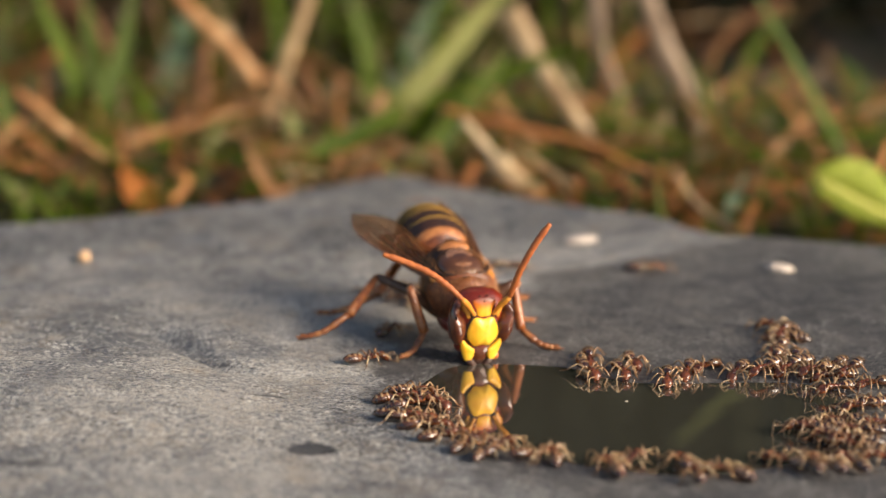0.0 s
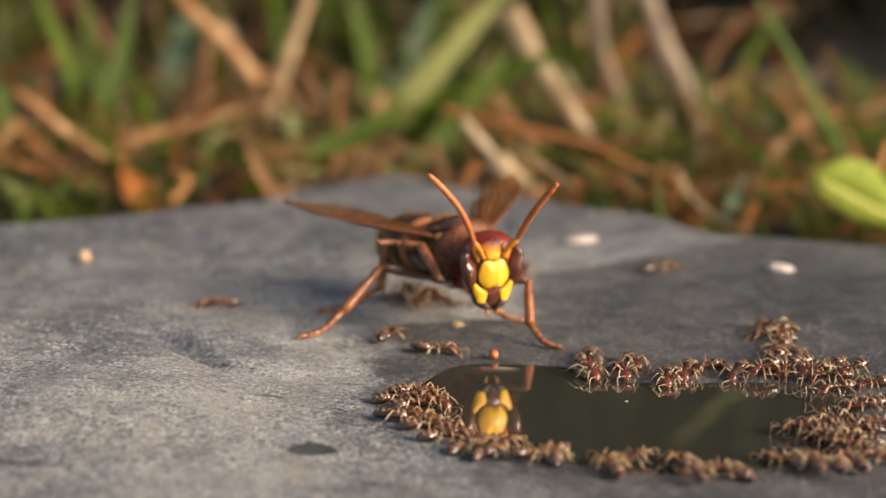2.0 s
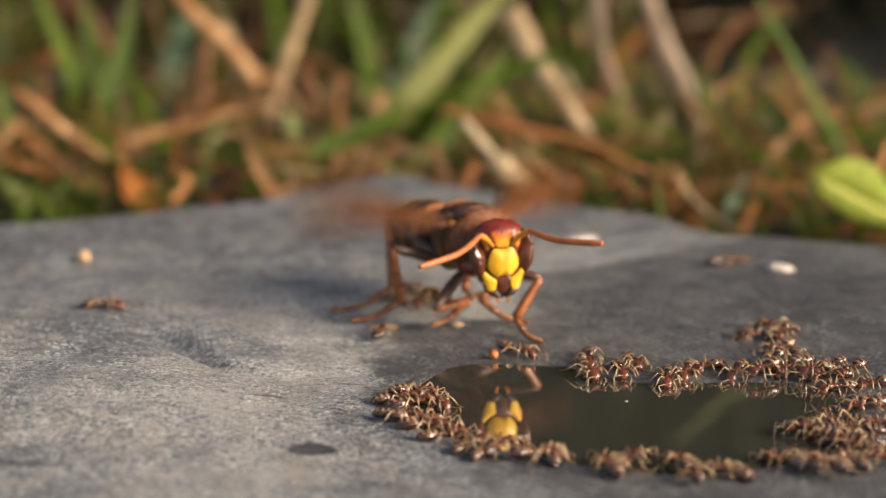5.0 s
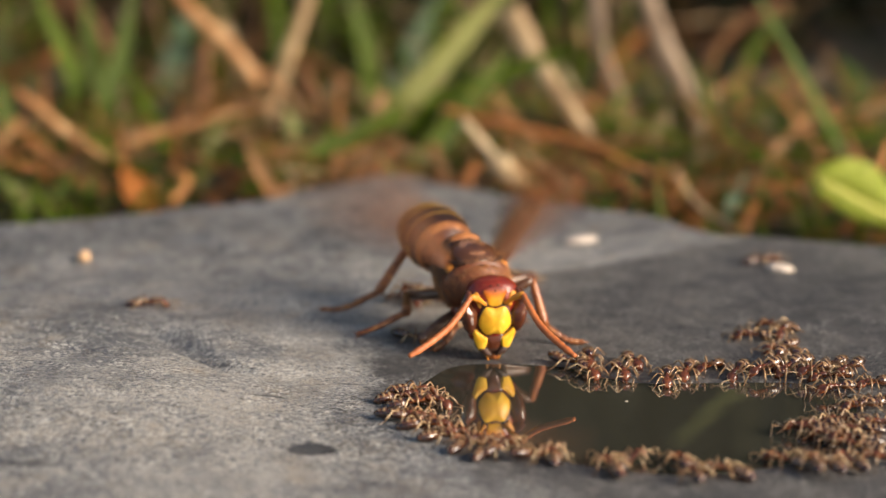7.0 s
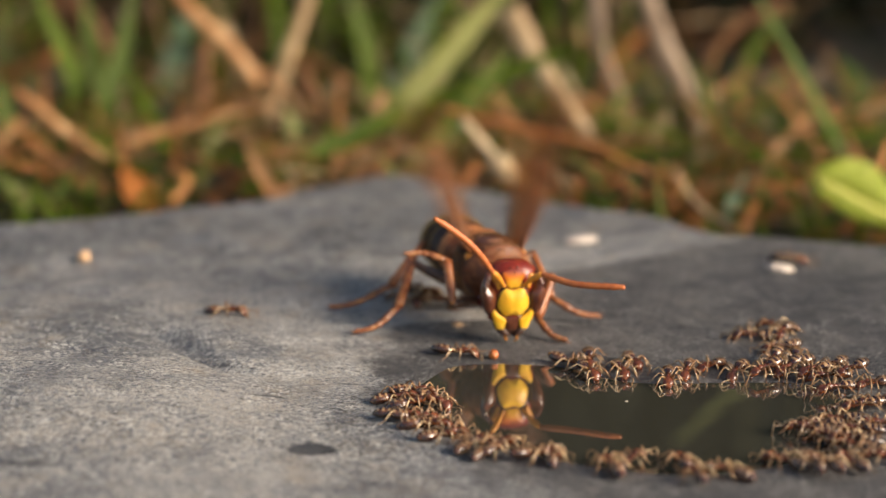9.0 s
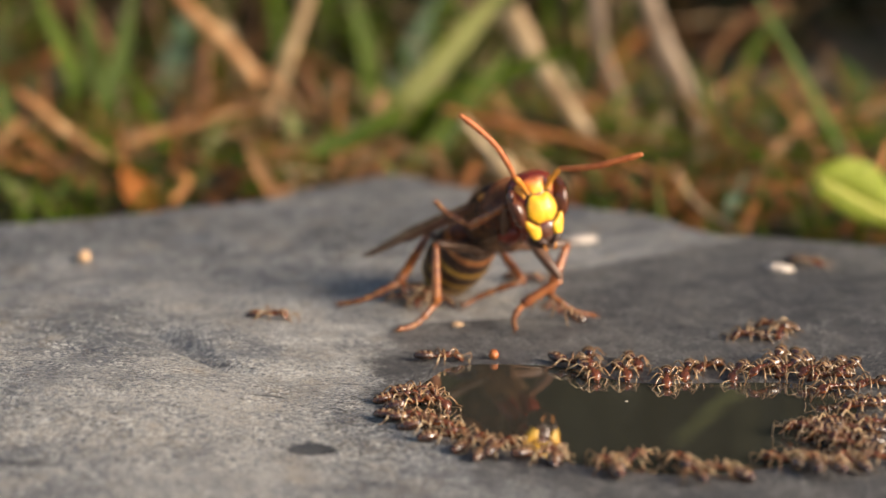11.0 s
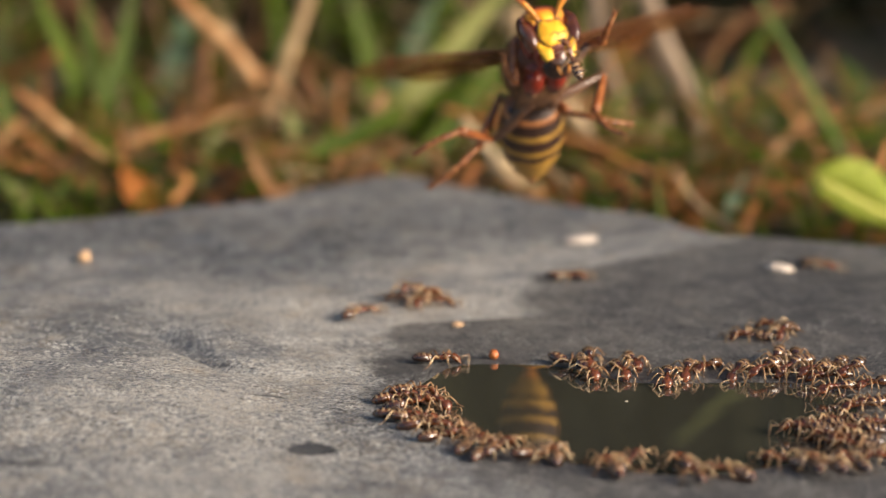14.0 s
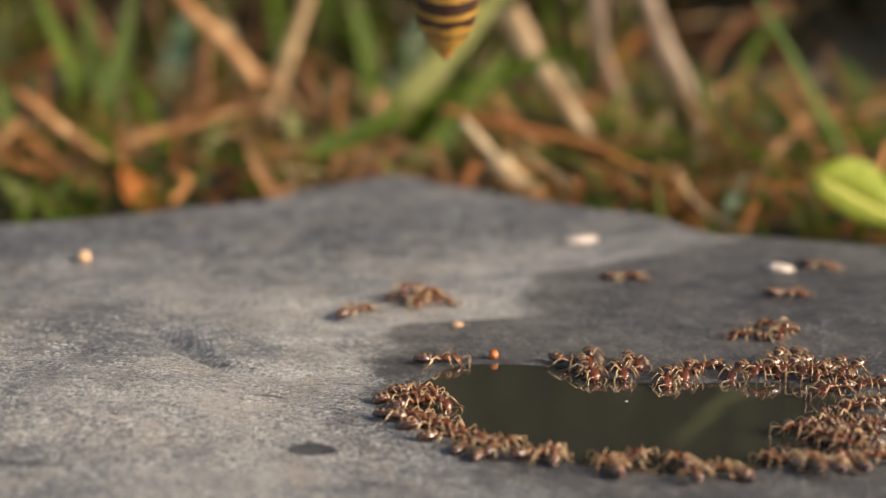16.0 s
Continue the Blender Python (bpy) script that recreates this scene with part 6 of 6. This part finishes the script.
ANT_RED = [(0, 20.8, 174.1, -90), (1.5, 21.0, 173.8, -67), (2.5, 23.3, 174.8, -67), (3.5, 26.1, 175.9, -71), (5, 29.4, 177.1, -81), (7, 33.1, 177.7, -75), (9, 36.1, 178.5, -130), (12.5, 38.6, 176.4, -130), (16, 38.6, 175.7, -130)]
ANT_SCOUT = [(0, -6.2, 143.6, -60), (0.8, -5.7, 143.7, -61), (1.5, -3.0, 145.2, -65), (2, -0.4, 146.4, -98), (2.5, 2.1, 146.0, -68), (3.5, 4.7, 147.0, -68), (4.2, 4.8, 147.4, -125), (5.2, 7.1, 145.8, -126), (6.3, 10.9, 143.0, -126), (16, 10.9, 142.9, -126)]
ANT_FAR = [(0, 6.7, 175.2, -111), (1.5, 8.9, 174.3, -218), (2.5, 7.4, 172.3, -157), (11.5, 8.2, 170.5, -96), (12.5, 9.2, 170.4, -79), (13.5, 11.3, 170.8, -88), (14.5, 13.8, 170.9, -93), (16, 18.0, 170.7, -93)]
ANT_CLIMBER = [(0, 29.0, 147.2, 0.12, 150, 0), (9.2, 29.0, 147.2, 0.12, 110, 0), (9.8, 24.0, 148.8, 0.25, 90, 0), (10.4, 16.3, 150.7, 0.07, 85, 0), (10.9, 10.4, 151.7, 0.07, 80, 0), (11.15, 10.0, 151.0, 5.33, 60, 50), (11.3, 8.9, 151.5, 11.67, 40, 70), (11.5, 8.7, 152.0, 13.74, 30, 70), (12, 6.3, 152.5, 16.52, 20, 60), (12.5, 5.2, 152.5, 17.27, 20, 60), (13, 6.9, 153.0, 18.73, 30, 60), (13.5, 8.4, 153.5, 20.84, 30, 60), (14, 10.8, 154.0, 24.79, 40, 60), (14.5, 13.5, 153.0, 23.44, 60, 60), (14.6, 13.4, 155.0, 17.71, 80, 40), (14.7, 13.3, 157.0, 11.39, 60, 20), (14.8, 15.5, 160.0, 5.78, 20, 60), (14.9, 18.2, 165.6, 0.12, -30, 10), (15, 21.6, 168.9, 0.13, -70, -12), (15.1, 23.9, 170.1, 0.10, -80, 0), (15.2, 27.5, 169.4, 0.10, -100, 0), (15.3, 29.6, 166.6, 0.07, -110, 0), (15.4, 31.2, 167.2, 0.07, -60, 0), (15.5, 31.1, 166.0, 0.07, -40, 0), (15.7, 33.1, 168.5, 0.19, -60, 10), (16, 33.3, 165.0, 0.07, -90, 0)]
ANT_LOOKOUT = [(0, 30.0, 150.5, 90), (1.5, 29.2, 150.8, 93), (3.5, 27.8, 150.7, 93), (7, 27.3, 150.7, 93), (9, 27.2, 150.7, 93), (16, 26.9, 150.7, 93)]
ANT_FRIEND = [(0, -4.7, 151.9, -25), (2, -4.7, 150.7, -20), (3.5, -5.3, 150.9, 10), (4, -6.5, 150.9, 40), (5.2, -5.3, 151.6, -20), (6.5, -2.8, 151.6, -60), (7, -2.3, 149.8, -110), (8, -0.9, 146.9, -115), (9, 1.4, 145.8, -100), (9.2, 1.5, 145.8, -98), (11.3, -0.3, 144.2, -80), (16, -0.1, 143.6, -78)]


def between(rows, t):
    """The values of rows at t, eased from row to row."""
    if t <= rows[0][0]:
        return list(rows[0][1:])
    for a, b in zip(rows, rows[1:]):
        if t <= b[0]:
            f = (t - a[0]) / (b[0] - a[0])
            return [p + (q - p) * f for p, q in zip(a[1:], b[1:])]
    return list(rows[-1][1:])


def aimed(place, way, hint):
    """A pose at place (millimetres) whose z axis points along way."""
    z = way.normalized()
    x = hint - z * hint.dot(z)
    x = x.normalized() if x.length > 1e-5 else z.orthogonal().normalized()
    y = z.cross(x)
    m = Matrix((x, y, z)).transposed().to_4x4()
    m.translation = place * MM
    return m


def body_pose(v):
    x, y, z, yaw, pitch, roll = v[:6]
    return Matrix.Translation(Vector((x, y, z)) * MM) @ rot(0, 0, 180 + yaw) @ rot(pitch, 0, 0) @ rot(0, roll, 0)


def leg_poses(hip, foot, sizes, out, up, hang, knee_lift, highest, raised):
    """Thigh, shin and foot of a leg, all in the hornet's space."""
    fl, tl, sl = sizes
    reach = foot - hip
    far = reach.length
    away = reach - up * reach.dot(up)
    away = away.normalized() if away.length > 0.1 else out
    # the foot lies flatter the closer it is
    spare = max(0.0, fl + tl + sl - far)
    lift = 0.36 if spare > 1.0 else 0.36 + (1.0 - spare) * 0.6
    back = (-away * math.cos(lift) + up * math.sin(lift)).normalized()
    back = (back * (1 - hang) + (-reach.normalized() + out * 0.25 + up * raised) * hang).normalized()
    ankle = foot + back * sl
    d = ankle - hip
    if d.length > (fl + tl) * 0.985:
        ankle = hip + reach.normalized() * min((fl + tl) * 0.985, max(2.0, far - sl * 0.6))
        d = ankle - hip
    if d.length < abs(fl - tl) + 0.6:
        ankle = hip + d.normalized() * (abs(fl - tl) + 0.6)
        d = ankle - hip
    n = d.normalized()
    along = (fl * fl - tl * tl + d.length ** 2) / (2 * d.length)
    rise = math.sqrt(max(0.0, fl * fl - along * along))
    for drop in range(9):
        pole = up * (knee_lift - 0.2 * drop) + out * 1.0
        pole = (pole - n * pole.dot(n)).normalized()
        knee = hip + n * along + pole * rise
        if (knee - hip).dot(up) < highest:
            break
    toe = foot - ankle
    hint = n.cross(pole)
    return aimed(hip, knee - hip, hint), aimed(knee, ankle - knee, hint), aimed(ankle, toe, hint)


def motions():
    times = [i / 10 for i in range(161)]
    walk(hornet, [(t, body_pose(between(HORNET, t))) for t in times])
    # head and feelers
    heads, feel = [], ([], [])
    for t in times:
        v = between(HORNET, t)
        body = body_pose(v)
        face = rot(0, 0, 180 + v[6]) @ rot(v[7], 0, 0) @ rot(0, v[8], 0)
        local = (body.to_3x3().inverted() @ face.to_3x3()).to_4x4()
        local.translation = Vector(NECK) * MM
        heads.append((t, local))
        a = between(ANTENNAE, t)
        tremble = 0.05 * noise.noise(Vector((t * 2.1, 0, 0)))
        for k, s in ((0, 1), (1, -1)):
            way = Vector(a[3 * k:3 * k + 3]) + Vector((0, 0, tremble))
            way = face.to_3x3().inverted() @ way
            socket = Vector((0.82 * s, 3.18, 0.68))
            stalk = (Vector((0.50 * s, 0.42, 0.75)) + way * 0.35).normalized()
            lower = aimed(socket, stalk, Vector((1, 0, 0)))
            upper = aimed(socket + stalk * 2.0, socket + way * 8.9 - socket - stalk * 2.0, Vector((1, 0, 0)))
            feel[k].append((t, lower, lower.inverted() @ upper))
    walk(hornet_head, heads)
    for (feeler, whip), rows in zip(hornet_feelers, feel):
        walk(feeler, [(t, low) for t, low, _ in rows])
        walk(whip, [(t, up) for t, _, up in rows])
    # the abdomen breathes a little and curls down while the body rears
    walk(hornet_abdomen, [(t, at(0, -4.2, -0.4, 3 + 2.0 * math.sin(t * 5.5) + 0.06 * max(0, between(HORNET, t)[4]) + 0.95 * max(0, between(HORNET, t)[4] - 15))) for t in times])
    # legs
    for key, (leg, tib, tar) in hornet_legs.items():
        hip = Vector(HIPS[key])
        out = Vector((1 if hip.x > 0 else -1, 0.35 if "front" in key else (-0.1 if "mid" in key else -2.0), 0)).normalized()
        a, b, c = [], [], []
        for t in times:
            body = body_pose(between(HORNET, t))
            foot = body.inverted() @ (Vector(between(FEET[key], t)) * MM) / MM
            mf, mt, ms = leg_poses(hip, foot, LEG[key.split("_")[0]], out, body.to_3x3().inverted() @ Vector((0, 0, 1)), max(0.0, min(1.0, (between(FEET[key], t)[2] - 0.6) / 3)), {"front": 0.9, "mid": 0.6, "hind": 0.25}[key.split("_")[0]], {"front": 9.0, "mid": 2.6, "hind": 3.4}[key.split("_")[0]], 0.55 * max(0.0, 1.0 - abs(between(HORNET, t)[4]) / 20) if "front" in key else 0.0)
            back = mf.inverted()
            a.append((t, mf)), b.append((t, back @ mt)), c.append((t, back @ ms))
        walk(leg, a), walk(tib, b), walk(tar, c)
    # wings: three keys to a beat
    for ob, s, root in hornet_wings:
        rows = []
        for i in range(481):
            sweep, lift, beat = between(WINGS, i / 30)
            lift += beat * (0, 1, -1)[i % 3]
            folded = max(0.0, (sweep - 30) / 50)
            tuck = max(0.0, min(1.0, (sweep - 30) / 40)) if root else 0.0
            place = Matrix.Translation(Vector((WING_ROOT.x * s, WING_ROOT.y + root * (1 - tuck) - 0.3 * tuck, WING_ROOT.z + 0.1 * root - 0.2 * tuck)) * MM)
            rows.append((i / 30, place @ rot(0, 0, -s * sweep + (12 if s > 0 else 5) * folded) @ rot(0, -s * (lift + (1 * folded if s < 0 else 0)), 0) @ rot(-12 - 40 * min(1.0, max(0.0, (sweep - 20) / 50)) + between(WING_PITCH, i / 30)[0] if beat == 0 else -37 + 32 * max(0.0, min(1.0, (between(HORNET, i / 30)[4] - 10) / 20)) - between(HORNET, i / 30)[4] + between(WING_PITCH, i / 30)[0], 0, 0)))
        walk(ob, rows)
    # ants that walk
    for ob, rows in walkers:
        path, legs = [], [o for o in ob.children if o.name.startswith("leg")]
        rest = [o.matrix_basis.copy() for o in legs]
        swing = [[] for _ in legs]
        phase = 0.0
        last = None
        for i in range(81):
            t = i / 5
            x, y, turn = between(rows, t)
            step = 0 if last is None else math.hypot(x - last[0], y - last[1])
            last = (x, y)
            phase += min(1.2, step * 1.6)
            path.append((t, at(x, y, 0.04 + stone_z(x, y), 0, 0, turn)))
            for k, r in enumerate(rest):
                swing[k].append((t, r @ rot(0, 0, 17 * math.sin(phase * 2 + (k % 2) * math.pi + 0.12 * t))))
        walk(ob, path)
        for o, w in zip(legs, swing):
            walk(o, w)
    # the ant that clings to the hornet's mouth and drops off
    walk(climber, [(i / 10, at(*between(ANT_CLIMBER, i / 10)[:3], between(ANT_CLIMBER, i / 10)[4], 0, between(ANT_CLIMBER, i / 10)[3])) for i in range(161)])
    # drinking ants fidget
    for k, (ob, x, y) in enumerate(rim_ants):
        m = Matrix.LocRotScale(ob.location, ob.matrix_basis.to_quaternion(), None)
        amount = 0.35 if k % 4 == 0 else 0.12
        path = []
        for i in range(33):
            t = i / 2
            p = Vector((t * 0.5, k * 3.7, 0.0))
            q = Vector((t * 0.5, k * 3.7, 9.0))
            path.append((t, Matrix.Translation(Vector((noise.noise(p), noise.noise(q), 0)) * amount * MM) @ m @ rot(0, 0, 30 * amount * noise.noise(p + q))))
        walk(ob, path)


climber = place_ant(*ANT_CLIMBER[0][1:3], 150, label="amber-brown ant that clings to the hornet and drops off")
walkers = [(place_ant(*rows[0][1:], label=text), rows) for rows, text in (
    (ANT_ROVER, "dark brown ant roaming over the dry stone"), (ANT_RED, "reddish ant crossing the damp stone"), (ANT_SCOUT, "brown ant scouting beneath the hornet"),
    (ANT_FRIEND, "brown ant walking beside the hornet's feet"), (ANT_FAR, "pale brown ant walking behind the hornet"),
    (ANT_LOOKOUT, "brown ant standing behind the drinking ants"))]
motions()
